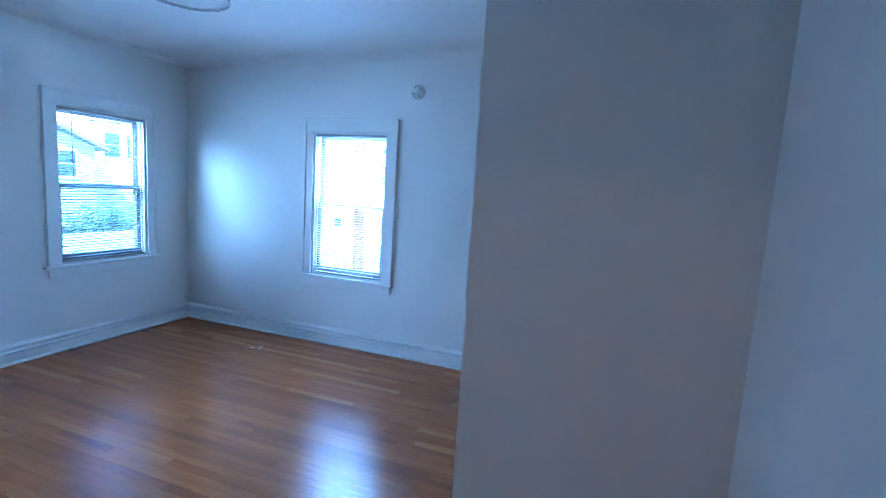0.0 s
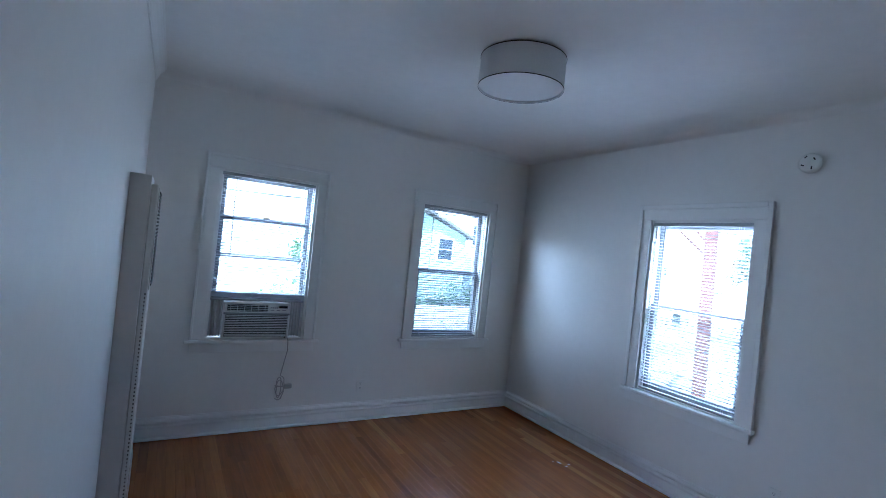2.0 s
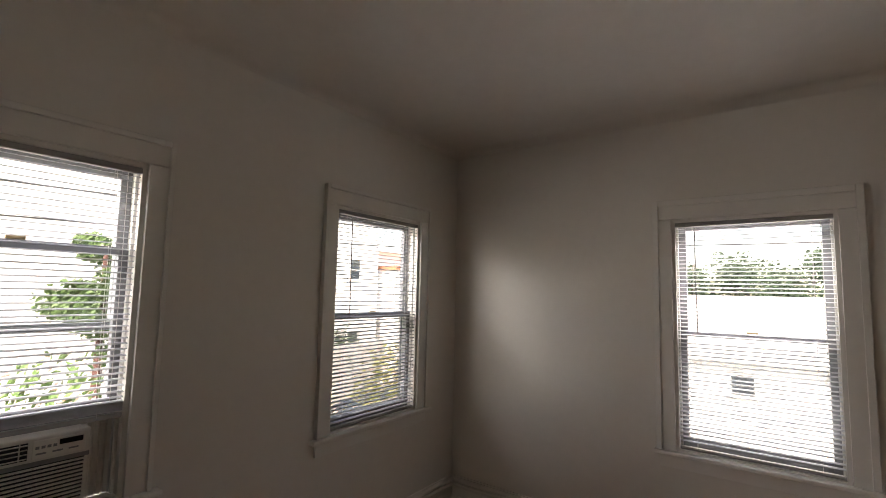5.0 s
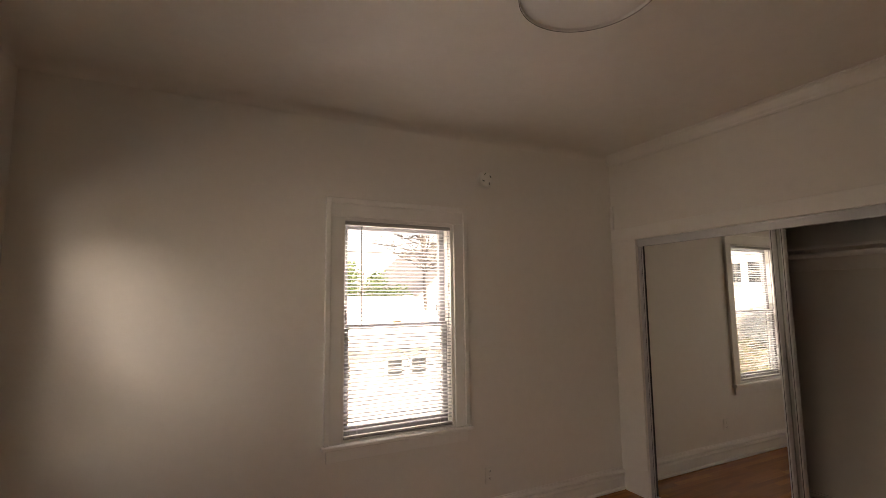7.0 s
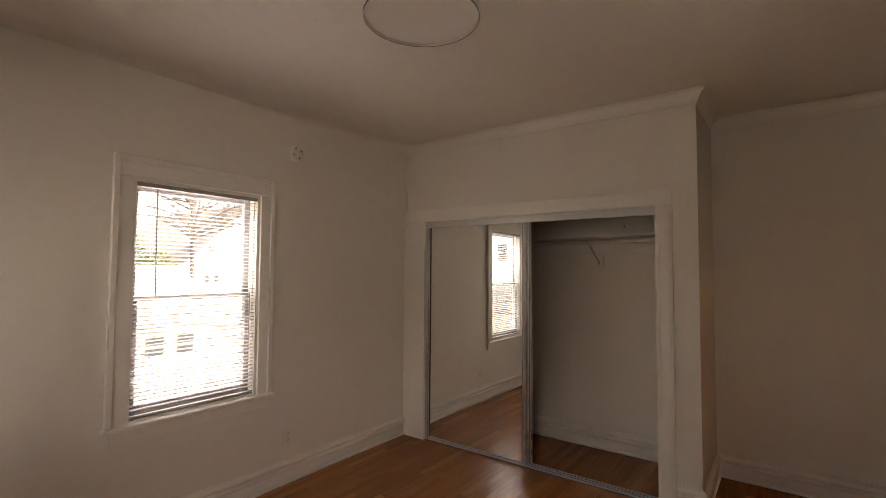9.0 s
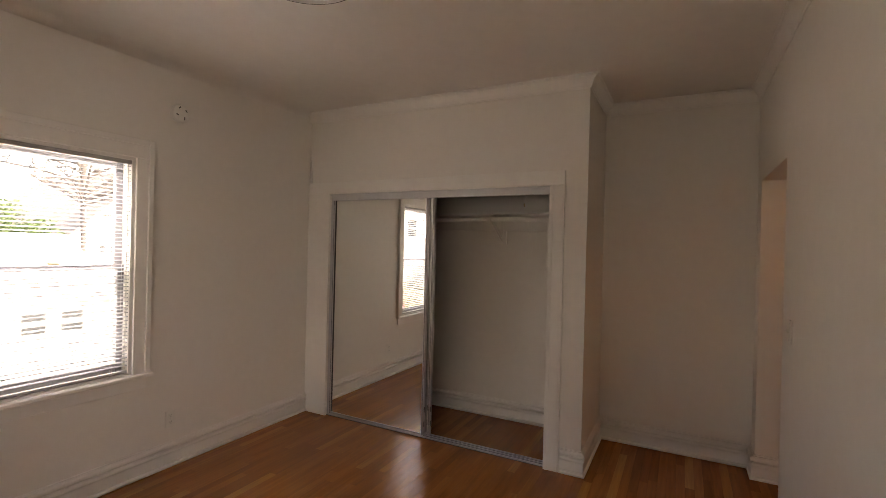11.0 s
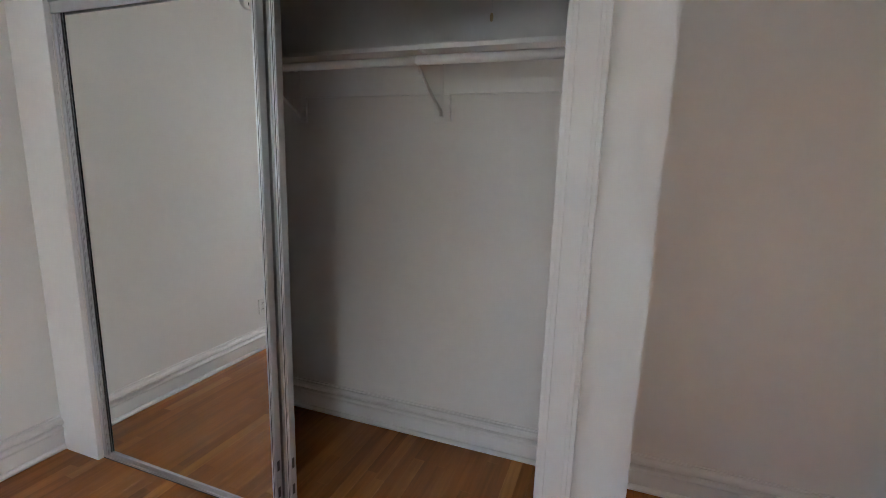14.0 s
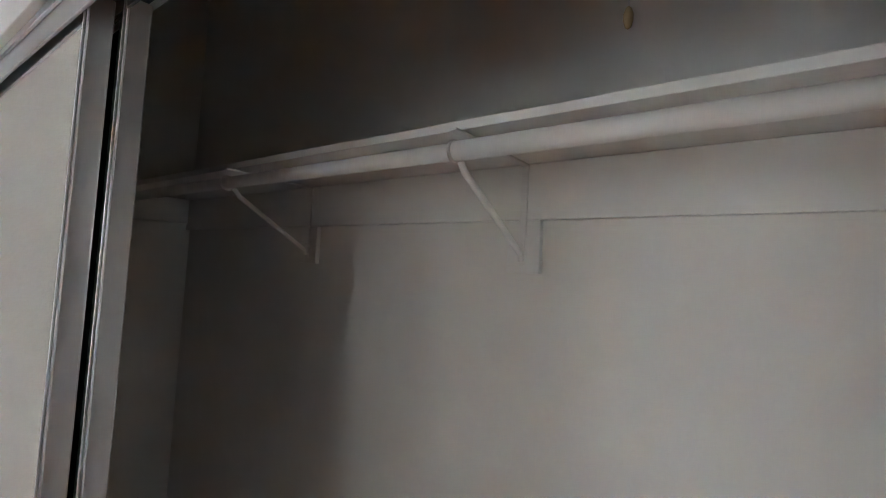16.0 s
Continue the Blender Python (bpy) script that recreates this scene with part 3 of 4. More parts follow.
def shelf_bracket(y):
    t = thing("shelf_bracket", pose(EAST, y, 0), "white painted steel shelf and rod bracket with backing block", "bracket", "closet brackets")
    zt, zb = SHELF_Z - 0.021, 1.700
    part("backing_block", box(-0.019, -0.001, -0.042, 0.042, 1.650, 1.774, 0.002), TRIM, t)
    part("upright", box(-0.024, -0.0195, -0.009, 0.009, zb - 0.03, zt, 0.002), ROD, t)
    part("arm", box(ROD_X - EAST - 0.01, -0.0195, -0.009, 0.009, zt - 0.006, zt, 0.002), ROD, t)
    part("brace", tube([(-0.027, 0, zb - 0.022), (-0.034, 0, zb - 0.006), (ROD_X - EAST + 0.040, 0, zt - 0.075), (ROD_X - EAST + 0.022, 0, zt - 0.055)], 0.0075, 8), ROD, t, smooth=True)
    bm = bmesh.new()
    hook = [(ROD_X - EAST + 0.0195 * math.cos(a), 0, ROD_Z + 0.0195 * math.sin(a)) for a in [math.pi * (0.4 + 1.35 * i / 14) for i in range(15)]]
    part("hook", tube(hook, 0.0032, 6, bm), ROD, t, smooth=True)
    part("screw", tube([(-0.0245, 0, 1.715), (-0.027, 0, 1.715)], 0.005, 8), ROD, t)
    return t


shelf_bracket(-1.687)
shelf_bracket(-0.886)

pull = thing("pull_cord", pose(4.477, -2.020, 0), "thin light pull cord with a brass bead in the closet", "pull cord")
part("cord", tube([(0, 0, CEILING - 0.06), (0.002, 0, 2.4), (0, 0, 1.990)], 0.0012, 5), CORD, pull)
bead = part("bead", lathe([(0, 1.992), (0.004, 1.988), (0.0065, 1.980), (0.0065, 1.972), (0.004, 1.963), (0, 1.960)], 12), BRASS, pull, smooth=True)
part("lamp_holder", lathe([(0.0, CEILING - 0.065), (0.028, CEILING - 0.06), (0.036, CEILING - 0.03), (0.055, CEILING - 0.015), (0.055, CEILING - 0.001), (0, CEILING - 0.001)], 24), PLASTIC, pull, "white porcelain lamp holder", smooth=True)

# ---- ceiling lamp ----
LAMP = (2.058, -1.846)
lamp = thing("ceiling_lamp", pose(*LAMP, 0), "white fabric drum ceiling lamp with dark thin rims", "ceiling lamp")
LT, LB, LR = 2.843, 2.672, 0.2435
part("shade", lathe([(LR, LB), (LR, LT), (LR - 0.003, LT), (LR - 0.003, LB), (LR, LB)], 72), FABRIC, lamp, smooth=False)
part("diffuser", lathe([(0, LB + 0.012), (LR - 0.0035, LB + 0.012), (LR - 0.0035, LB + 0.016), (0, LB + 0.016)], 72), DIFFUSER, lamp)
for z in (LB - 0.001, LT - 0.004):
    part("rim", lathe([(LR + 0.0005, z), (LR + 0.0025, z), (LR + 0.0025, z + 0.005), (LR + 0.0005, z + 0.005), (LR + 0.0005, z)], 72), RIM, lamp)
part("canopy", lathe([(0, LT - 0.02), (0.07, LT - 0.02), (0.075, CEILING - 0.002), (0, CEILING - 0.002)], 32), PLASTIC, lamp)
for k in range(3):
    a = k * math.tau / 3
    part("spider_arm", tube([(0.06 * math.cos(a), 0.06 * math.sin(a), LT - 0.012), (LR * 0.988 * math.cos(a), LR * 0.988 * math.sin(a), LT - 0.006)], 0.003, 6), RIM, lamp)

# ---- fixtures on the walls ----
alarm = thing("smoke_alarm", pose(2.772, 0, 2.508, 90), "round white plastic smoke alarm on the wall", "smoke alarm")
part("base", lathe([(0, 0.0005), (0.066, 0.0005), (0.066, 0.010), (0.0, 0.010)], 40), PLASTIC, alarm)
part("cover", lathe([(0.062, 0.0105), (0.064, 0.022), (0.058, 0.033), (0.045, 0.039), (0, 0.041)], 40), PLASTIC, alarm, smooth=True)
for k, (a, r) in enumerate(((0.6, 0.037), (2.0, 0.040), (3.6, 0.036), (5.2, 0.040))):
    q = part("vent", box(-0.010, 0.010, -0.004, 0.004, 0.038, 0.0425, 0.002), AC_DARK, alarm, "dark vent slot")
    q.matrix_basis = pose(r * math.cos(a), r * math.sin(a), -0.0015, 0, 0, math.degrees(a) + 90 + k * 20)
part("test_button", lathe([(0, 0.0405), (0.012, 0.0405), (0.012, 0.044), (0, 0.045)], 20), PLASTIC, alarm)


def plate(name, m, label, category, switch=False):
    t = thing(name, m, label, category, "" if switch else "wall sockets")
    part("cover_plate", box(-0.036, 0.036, -0.0085, -0.0005, -0.058, 0.058, 0.002), PLASTIC, t)
    if switch:
        part("toggle", box(-0.005, 0.005, -0.020, -0.0087, -0.004, 0.014, 0.002), PLASTIC, t)
    else:
        for z in (0.026, -0.022):
            r = part("receptacle", box(-0.017, 0.017, -0.0115, -0.0087, z - 0.0145, z + 0.0145, 0.001), PLASTIC, t)
            for u in (-0.006, 0.006):
                part("slot", box(u - 0.0013, u + 0.0013, -0.0122, -0.0116, z - 0.001, z + 0.008), AC_DARK, r)
            part("slot", box(-0.0022, 0.0022, -0.0122, -0.0116, z - 0.009, z - 0.005), AC_DARK, r)
    for z in ((0.0,) if not switch else (0.04, -0.04)):
        part("screw", tube([(0, -0.0086, z), (0, -0.0098, z)], 0.003, 8), ALU, t)
    return t


plate("wall_socket", pose(0, -1.803, 0.330, 0, 0, 90), "white double wall socket above the baseboard", "socket")
plate("wall_socket", pose(2.757, 0, 0.340), "white double wall socket beneath the smoke alarm", "socket")
plate("wall_socket", pose(3.322, SOUTH, 0.275, 0, 0, 180), "white double wall socket near the doorway", "socket")
plate("light_switch", pose(3.575, SOUTH, 1.225, 0, 0, 180), "white toggle light switch beside the doorway", "light switch", True)

# ---- wall heater on the south wall; local u runs west, depth into the wall ----
heater = thing("wall_heater", pose(1.335, SOUTH, 0, 0, 0, 180), "tall cream enamelled gas wall heater with louvred front", "wall heater")
HW, HZ0, HZ1 = 0.36, 0.06, 1.935
part("body", box(0.0, HW, -0.096, -0.0005, HZ0, HZ1, 0.003), ENAMEL, heater)
part("front_cover", box(0.008, HW - 0.008, -0.130, -0.0965, HZ0 + 0.05, HZ1 - 0.045, 0.007, seg=2), ENAMEL, heater)
lou = box(0.016, HW - 0.016, -0.136, -0.1305, HZ1 - 0.60, HZ1 - 0.06, 0.003)
part("grille_plate", lou, ENAMEL, heater)
first = None
for k in range(26):
    z = HZ1 - 0.085 - k * 0.0195
    if first is None:
        first = part("louvre", box(0.020, HW - 0.020, -0.141, -0.1365, -0.005, 0.005, 0.0015), AC_DARK, heater, "dark louvre slot")
        first.location = (0, 0, z)
    else:
        o = new("louvre", first.data)
        o.parent, o.location = heater, (0, 0, z)
first = None
for k in range(56):
    z = HZ1 - 0.62 - k * 0.0205
    if first is None:
        first = part("side_slot", box(0.0060, 0.0078, -0.122, -0.116, -0.0038, 0.0038), AC_DARK, heater, "dark pinhole slot")
        first.location = (0, 0, z)
    else:
        o = new("side_slot", first.data)
        o.parent, o.location = heater, (0, 0, z)
part("valve_door", box(0.06, HW - 0.06, -0.135, -0.1305, HZ0 + 0.10, HZ0 + 0.32, 0.003), ENAMEL, heater)

# ---- window air conditioner; local u runs north, depth outwards ----
ac = thing("air_conditioner", ROOM_A, "aged white window air conditioner with front grille", "air conditioner")
a0, a1, az0, az1 = -3.070, -2.535, W_AC[2] + 0.014, W_AC[2] + 0.320
part("case", box(a0 + 0.012, a1 - 0.012, 0.02, 0.40, az0, az1 - 0.004, 0.006), AC_WHITE, ac)
part("front_panel", box(a0, a1, -0.045, 0.0195, az0, az1, 0.010, seg=3), AC_WHITE, ac)
# flat dark sheet on the panel, painted shade in place of a hollow outlet
part("vent_shade_sheet", box(a0 + 0.028, a0 + 0.345, -0.047, -0.0455, az1 - 0.078, az1 - 0.018), AC_DARK, ac, "dark sheet painting the shade inside the air outlet")
for k in range(4):
    z = az1 - 0.073 + k * 0.0155
    part("vent_vane", box(a0 + 0.030, a0 + 0.343, -0.0545, -0.0475, z, z + 0.0035, 0.001), AC_WHITE, ac)
for k in range(6):
    u = a0 + 0.05 + k * 0.054
    part("vent_divider", box(u, u + 0.003, -0.0535, -0.0472, az1 - 0.077, az1 - 0.019), AC_WHITE, ac)
panel_part = part("control_panel", box(a0 + 0.358, a1 - 0.018, -0.049, -0.0455, az1 - 0.080, az1 - 0.016, 0.002), PLASTIC, ac)
part("display", box(a0 + 0.435, a1 - 0.028, -0.0505, -0.0492, az1 - 0.043, az1 - 0.024), SCREEN, panel_part, "dark display")
for k in range(4):
    u = a0 + 0.366 + k * 0.017
    part("button", box(u, u + 0.011, -0.052, -0.0492, az1 - 0.046, az1 - 0.036, 0.001), GREYMARK, panel_part)
for k in range(3):
    u = a0 + 0.368 + k * 0.048
    part("print_mark", box(u, u + 0.03, -0.0498, -0.0492, az1 - 0.066, az1 - 0.060), GREYMARK, panel_part)
part("seam", box(a0 + 0.004, a1 - 0.004, -0.0462, -0.0451, az1 - 0.094, az1 - 0.090), AC_DARK, ac)
part("trim_strip", box(a0 + 0.004, a1 - 0.004, -0.0475, -0.0463, az1 - 0.104, az1 - 0.088), GREYMARK, ac, "grey trim strip")
part("badge", lathe([(0, -0.003), (0.005, -0.003), (0.005, 0), (0, 0)], 12), AC_DARK, ac).matrix_basis = pose(a1 - 0.03, -0.0475, az0 + 0.011, 90)
part("guide_rail", box(W_AC[0] + 0.031, W_AC[1] - 0.031, 0.0205, 0.064, az1 + 0.001, az1 + 0.006), ALU, ac, "metal guide rail")
# another dark sheet: shade behind the grille slats, put into the colour
part("intake_shade_sheet", box(a0 + 0.020, a1 - 0.020, -0.047, -0.0455, az0 + 0.018, az1 - 0.104), AC_DARK, ac, "dark sheet painting the shade behind the intake grille")
for k in range(13):
    z = az0 + 0.022 + k * 0.0142
    part("grille_slat", box(a0 + 0.021, a1 - 0.021, -0.056, -0.0475, z, z + 0.0062, 0.0015), AC_WHITE, ac)
for u0, u1 in ((W_AC[0] + 0.034, a0 + 0.011), (a1 - 0.011, W_AC[1] - 0.034)):
    nfold = max(3, int((u1 - u0) / 0.011))
    bm = bmesh.new()
    rows = []
    for i in range(nfold + 1):
        u, d = u0 + (u1 - u0) * i / nfold, 0.068 + (0.007 if i % 2 else -0.004)
        rows.append([bm.verts.new((u, d + o, z)) for o in (0, 0.002) for z in (az0, az1 + 0.007)])
    for p, q in zip(rows, rows[1:]):
        bm.faces.new((p[0], p[1], q[1], q[0]))
        bm.faces.new((p[2], q[2], q[3], p[3]))
    part("side_curtain", bm, AC_WHITE, ac, "pleated side filler curtain")
    part("curtain_frame", box(u0 - 0.014, u0, 0.055, 0.085, az0, az1 + 0.007, 0.002) if u0 < a0 else box(u1, u1 + 0.014, 0.055, 0.085, az0, az1 + 0.007, 0.002), ALU, ac)

cord = thing("power_cord", ROOM_A, "pale grey power cord coiled and hanging below the air conditioner", "power cord")
pts = [(-2.545, -0.03, az0 + 0.02), (-2.535, -0.062, az0 - 0.01), (-2.530, -0.064, 0.70), (-2.545, -0.040, 0.58), (-2.557, -0.022, 0.48)]
for i in range(41):
    a = i * math.tau * 2.6 / 40
    pts.append((-2.560 + (0.040 + 0.004 * (i % 3)) * math.sin(a) * (0.7 + 0.3 * math.cos(a * 0.37)), -0.020 - 0.010 * math.cos(a * 0.5), 0.385 + 0.085 * math.cos(a) - 0.0012 * i))
part("cable", tube(pts, 0.0042, 6), CABLE, cord, smooth=True)
part("tie", tube([(-2.60, -0.030, 0.385), (-2.56, -0.036, 0.378), (-2.515, -0.030, 0.372)], 0.006, 6), CABLE, cord)
part("plug", box(-2.522, -2.455, -0.045, -0.012, 0.356, 0.394, 0.006), CABLE, cord, "grey safety plug")

# ---- flakes of paint left on the floor ----
for k, (x, y, w, turn) in enumerate(((1.345, -0.462, 0.022, 20), (1.395, -0.40, 0.014, 70), (1.31, -0.50, 0.010, 140), (1.42, -0.45, 0.012, 40))):
    flake = thing("paint_flake", pose(x, y, 0.0, 0, 0, turn), "small white flake of paint lying on the floor", "paint flake", "paint flakes")
    bm = bmesh.new()
    ring = [bm.verts.new((w * math.cos(a) * (1 + 0.3 * math.sin(3 * a + k)), 0.5 * w * math.sin(a), z)) for z in (0.0004, 0.0016) for a in [i * math.tau / 7 for i in range(7)]]
    bm.faces.new(ring[:7])
    bm.faces.new(ring[7:])
    for i in range(7):
        bm.faces.new((ring[i], ring[(i + 1) % 7], ring[7 + (i + 1) % 7], ring[7 + i]))
    part("chip", bm, PLASTIC, flake)

# ---- hallway lamp, the warm light past the doorway ----
hall_lamp = thing("hall_ceiling_lamp", pose(4.2, -5.3, 0), "small warm glass ceiling lamp in the hallway", "ceiling lamp")
part("canopy", lathe([(0, CEILING - 0.03), (0.06, CEILING - 0.028), (0.07, CEILING - 0.001), (0, CEILING - 0.001)], 32), BRASS, hall_lamp)
part("stem", tube([(0, 0, CEILING - 0.031), (0, 0, CEILING - 0.11)], 0.008, 8), BRASS, hall_lamp)

# ---- outdoors ----
GROUND = -3.0


def foliage(bm, centre, radii, count, size, rng, flat=0.0):
    """Many small leaves in an uneven cloud."""
    cx, cy, cz = centre
    for _ in range(count):
        a, h, r = rng.uniform(0, math.tau), rng.uniform(-1, 1), rng.uniform(0.35, 1.0) ** 0.5
        k = math.sqrt(max(0, 1 - h * h)) * r * (0.8 + 0.3 * math.sin(3 * a + 2 * h + cx))
        p = Vector((cx + radii[0] * k * math.cos(a), cy + radii[1] * k * math.sin(a), cz + radii[2] * h * r))
        n = Vector((rng.uniform(-1, 1), rng.uniform(-1, 1), rng.uniform(-0.4, 1))).normalized()
        u = n.orthogonal().normalized()
        v = n.cross(u)
        s = size * rng.uniform(0.6, 1.4)
        w = [bm.verts.new(p + s * (u * x + v * y) + n * z * s) for x, y, z in ((-1, 0, 0), (0, -0.45, 0.12), (1, 0, 0), (0, 0.45, 0.12))]
        bm.faces.new(w)
    return bm


def tree(x, y, height, crown, leaf, label, seed, trunk=0.14, bare=False, conifer=False, bark=BARK, boughs=9):
    rng = random.Random(seed)
    t = thing("tree", pose(x, y, GROUND), label, "tree")
    top = height * (0.95 if conifer or bare else 0.7)
    part("trunk", tube([(0, 0, -0.1), (0.04, 0.02, top * 0.3), (-0.03, 0.05, top * 0.65), (0.05, 0, top)], trunk, 10, taper=trunk * (0.75 if bare else 0.35)), bark, t, smooth=True)
    limbs = bmesh.new()
    bm = bmesh.new()
    for k in range(boughs if not conifer else 26):
        a = k * 2.4 + rng.uniform(-0.3, 0.3)
        if conifer:
            z0 = height * (0.15 + 0.8 * k / 26)
            ln = crown * (1.05 - 0.9 * k / 26)
            end = (ln * math.cos(a), ln * math.sin(a), z0 - 0.15 * ln)
        else:
            z0 = top * rng.uniform(0.5, 0.98)
            ln = crown * rng.uniform(0.5, 1.0)
            end = (ln * math.cos(a), ln * math.sin(a), z0 + ln * rng.uniform(0.1, 0.7))
        midp = (end[0] * 0.5, end[1] * 0.5, (z0 + end[2]) / 2 + 0.08)
        tube([(0, 0, z0), midp, end], (0.035 if not bare else 0.022) if boughs < 20 else 0.045, 5, limbs, taper=0.008 if boughs < 20 else 0.02)
        if bare:
            for _ in range(4 if boughs < 20 else 9):
                s = Vector(midp).lerp(Vector(end), rng.uniform(0, 1))
                tube([s, s + Vector((rng.uniform(-.5, .5), rng.uniform(-.5, .5), rng.uniform(0, .5))) * (1 if boughs < 20 else 1.8)], 0.009 if boughs < 20 else 0.022, 4, limbs, taper=0.003 if boughs < 20 else 0.012)
        else:
            for f in (0.45, 0.75, 1.0):
                q = Vector((0, 0, z0)).lerp(Vector(end), f)
                foliage(bm, q, (crown * 0.36, crown * 0.36, crown * (0.16 if conifer else 0.3)), 70 if conifer else 150, 0.09, rng)
    part("limbs", limbs, bark, t)
    if bare:
        bm.free()
    else:
        crown_part = part("crown", bm, leaf, t)
        crown_part["kind"] = "stuff"
    return t


def house(name, x0, x1, y0, y1, wall_h, roof, wall_mat, roof_mat, windows, label, boards=False):
    """windows: (face, along, z, width, height), face 's' towards -y, 'e' towards +x. roof: ('gable_x' or 'gable_y' or 'flat', rise)."""
    t = thing(name, pose(0, 0, GROUND), label, "house")
    part("wall", box(x0, x1, y0, y1, -0.1, wall_h), wall_mat, t)
    kind, rise = roof
    o = 0.35
    bm = bmesh.new()
    if kind == "flat":
        box(x0 - 0.1, x1 + 0.1, y0 - 0.1, y1 + 0.1, wall_h + 0.001, wall_h + rise, 0.0, bm)
    else:
        if kind == "gable_x":
            ym = (y0 + y1) / 2
            sect = [(y0 - o, wall_h - 0.15), (ym, wall_h + rise), (y1 + o, wall_h - 0.15), (y1 + o, wall_h - 0.02), (ym, wall_h + rise + 0.14), (y0 - o, wall_h - 0.02)]
            ends = [[bm.verts.new((x, a, b)) for a, b in sect] for x in (x0 - o, x1 + o)]
            tri = [[(x, y0, wall_h), (x, y1, wall_h), (x, ym, wall_h + rise - 0.12)] for x in (x0 + 0.01, x1 - 0.01)]
        else:
            xm = (x0 + x1) / 2
            sect = [(x0 - o, wall_h - 0.15), (xm, wall_h + rise), (x1 + o, wall_h - 0.15), (x1 + o, wall_h - 0.02), (xm, wall_h + rise + 0.14), (x0 - o, wall_h - 0.02)]
            ends = [[bm.verts.new((a, y, b)) for a, b in sect] for y in (y0 - o, y1 + o)]
            tri = [[(x0, y, wall_h), (x1, y, wall_h), (xm, y, wall_h + rise - 0.12)] for y in (y0 + 0.01, y1 - 0.01)]
        for k in range(6):
            bm.faces.new((ends[0][k], ends[0][(k + 1) % 6], ends[1][(k + 1) % 6], ends[1][k]))
        for e in ends:
            bm.faces.new((e[0], e[1], e[4], e[5]))
            bm.faces.new((e[1], e[2], e[3], e[4]))
        g = bmesh.new()
        for corners in tri:
            g.faces.new([g.verts.new(p) for p in corners])
        part("gable_wall", g, wall_mat, t)
    part("roof", bm, roof_mat, t)
    for face, along, z, w, h in windows:
        if face == "s":
            f = part("window", box(along - w / 2 - 0.09, along + w / 2 + 0.09, y0 - 0.06, y0 - 0.001, z - 0.09, z + h + 0.09), TRIM, t)
            for k in (0, 1):
                part("pane", box(along - w / 2, along + w / 2, y0 - 0.066, y0 - 0.061, z + k * (h / 2 + 0.02), z + k * (h / 2 + 0.02) + h / 2 - 0.02), DARKPANE, f)
        else:
            f = part("window", box(x1 + 0.001, x1 + 0.06, along - w / 2 - 0.09, along + w / 2 + 0.09, z - 0.09, z + h + 0.09), TRIM, t)
            for k in (0, 1):
                part("pane", box(x1 + 0.061, x1 + 0.066, along - w / 2, along + w / 2, z + k * (h / 2 + 0.02), z + k * (h / 2 + 0.02) + h / 2 - 0.02), DARKPANE, f)
    if boards:
        bm = bmesh.new()
        for k in range(int(wall_h / 0.18)):
            box(x1 + 0.001, x1 + 0.022, y0, y1, k * 0.18, k * 0.18 + 0.165, 0.0, bm)
        part("siding", bm, wall_mat, t)["kind"] = "stuff"
    return t


bm = bmesh.new()
bmesh.ops.create_grid(bm, x_segments=40, y_segments=40, size=400)
setting("ground", bm, SOIL, "dry lawn and soil round the houses", "ground", pose(0, 0, GROUND))
setting("driveway", box(-3.0, 24.0, 1.8, 9.9, GROUND + 0.0, GROUND + 0.04), CONCRETE, "pale sunlit concrete driveway", "driveway")
setting("parking_court", box(6.7, 24.0, 9.95, 18.9, GROUND, GROUND + 0.04), CONCRETE, "pale sunlit concrete court beside the garage", "driveway")
setting("pavement", box(-5.6, -4.2, -40, 40, GROUND, GROUND + 0.13, 0.02), CONCRETE, "pale concrete pavement with kerb", "pavement")
setting("road", box(-12.0, -5.6, -60, 60, GROUND, GROUND + 0.012), ASPHALT, "pale worn concrete street", "road")
house("siding_house", -24, -15, 4.2, 9.0, 5.5, ("gable_x", 1.0), SIDING_GREEN, ROOF_GREY, [("e", 7.86, 4.3, 0.75, 0.95), ("e", 5.6, 4.3, 0.75, 0.95), ("e", 7.6, 1.2, 0.9, 1.2)], "pale green house with wooden siding and white windows", True)
house("apartment_house", -25, -16.2, 9.6, 15.8, 8.4, ("flat", 0.35), STUCCO_WHITE, STUCCO_WHITE, [("e", y, z, 0.65, 1.0) for z in (1.4, 5.2) for y in (10.5, 11.5, 14.0)], "tall white stucco house with narrow windows")
house("stucco_house", -26, -15.5, 16.5, 36, 5.80, ("flat", 0.26), STUCCO_WHITE, ROOF_TILE, [("e", y, 4.55, 0.7, 0.62) for y in (19.5, 25.5, 31.0)] + [("e", y, 1.35, 0.9, 0.65) for y in (18.75, 22.35, 27.5)], "white two-storey stucco house with clay tile edging")
house("gabled_house", -30, -19, 17, 40, 7.3, ("gable_y", 0.9), STUCCO_WHITE, STUCCO_WHITE, [("e", 24.8, 6.85, 0.5, 0.3), ("e", 30.0, 6.6, 0.3, 0.3)], "white gabled house rising behind the clay-edged house")
house("plain_house", -24, -14, -14, 3.2, 9.0, ("flat", 0.3), STUCCO_WHITE, ROOF_GREY, [("e", y, z, 1.1, 1.5) for z in (1.6, 4.8) for y in (-12, -9)], "tall white stucco house with a flat roof")
house("garage", -3.5, 7.2, 10.0, 15.0, 3.32, ("gable_x", 1.25), STUCCO_WHITE, STUCCO_WHITE, [("s", x, 2.38, 0.46, 0.46) for x in (-1.6, 1.4, 4.29, 5.86, 6.62)], "low white stucco garage with small paned windows")
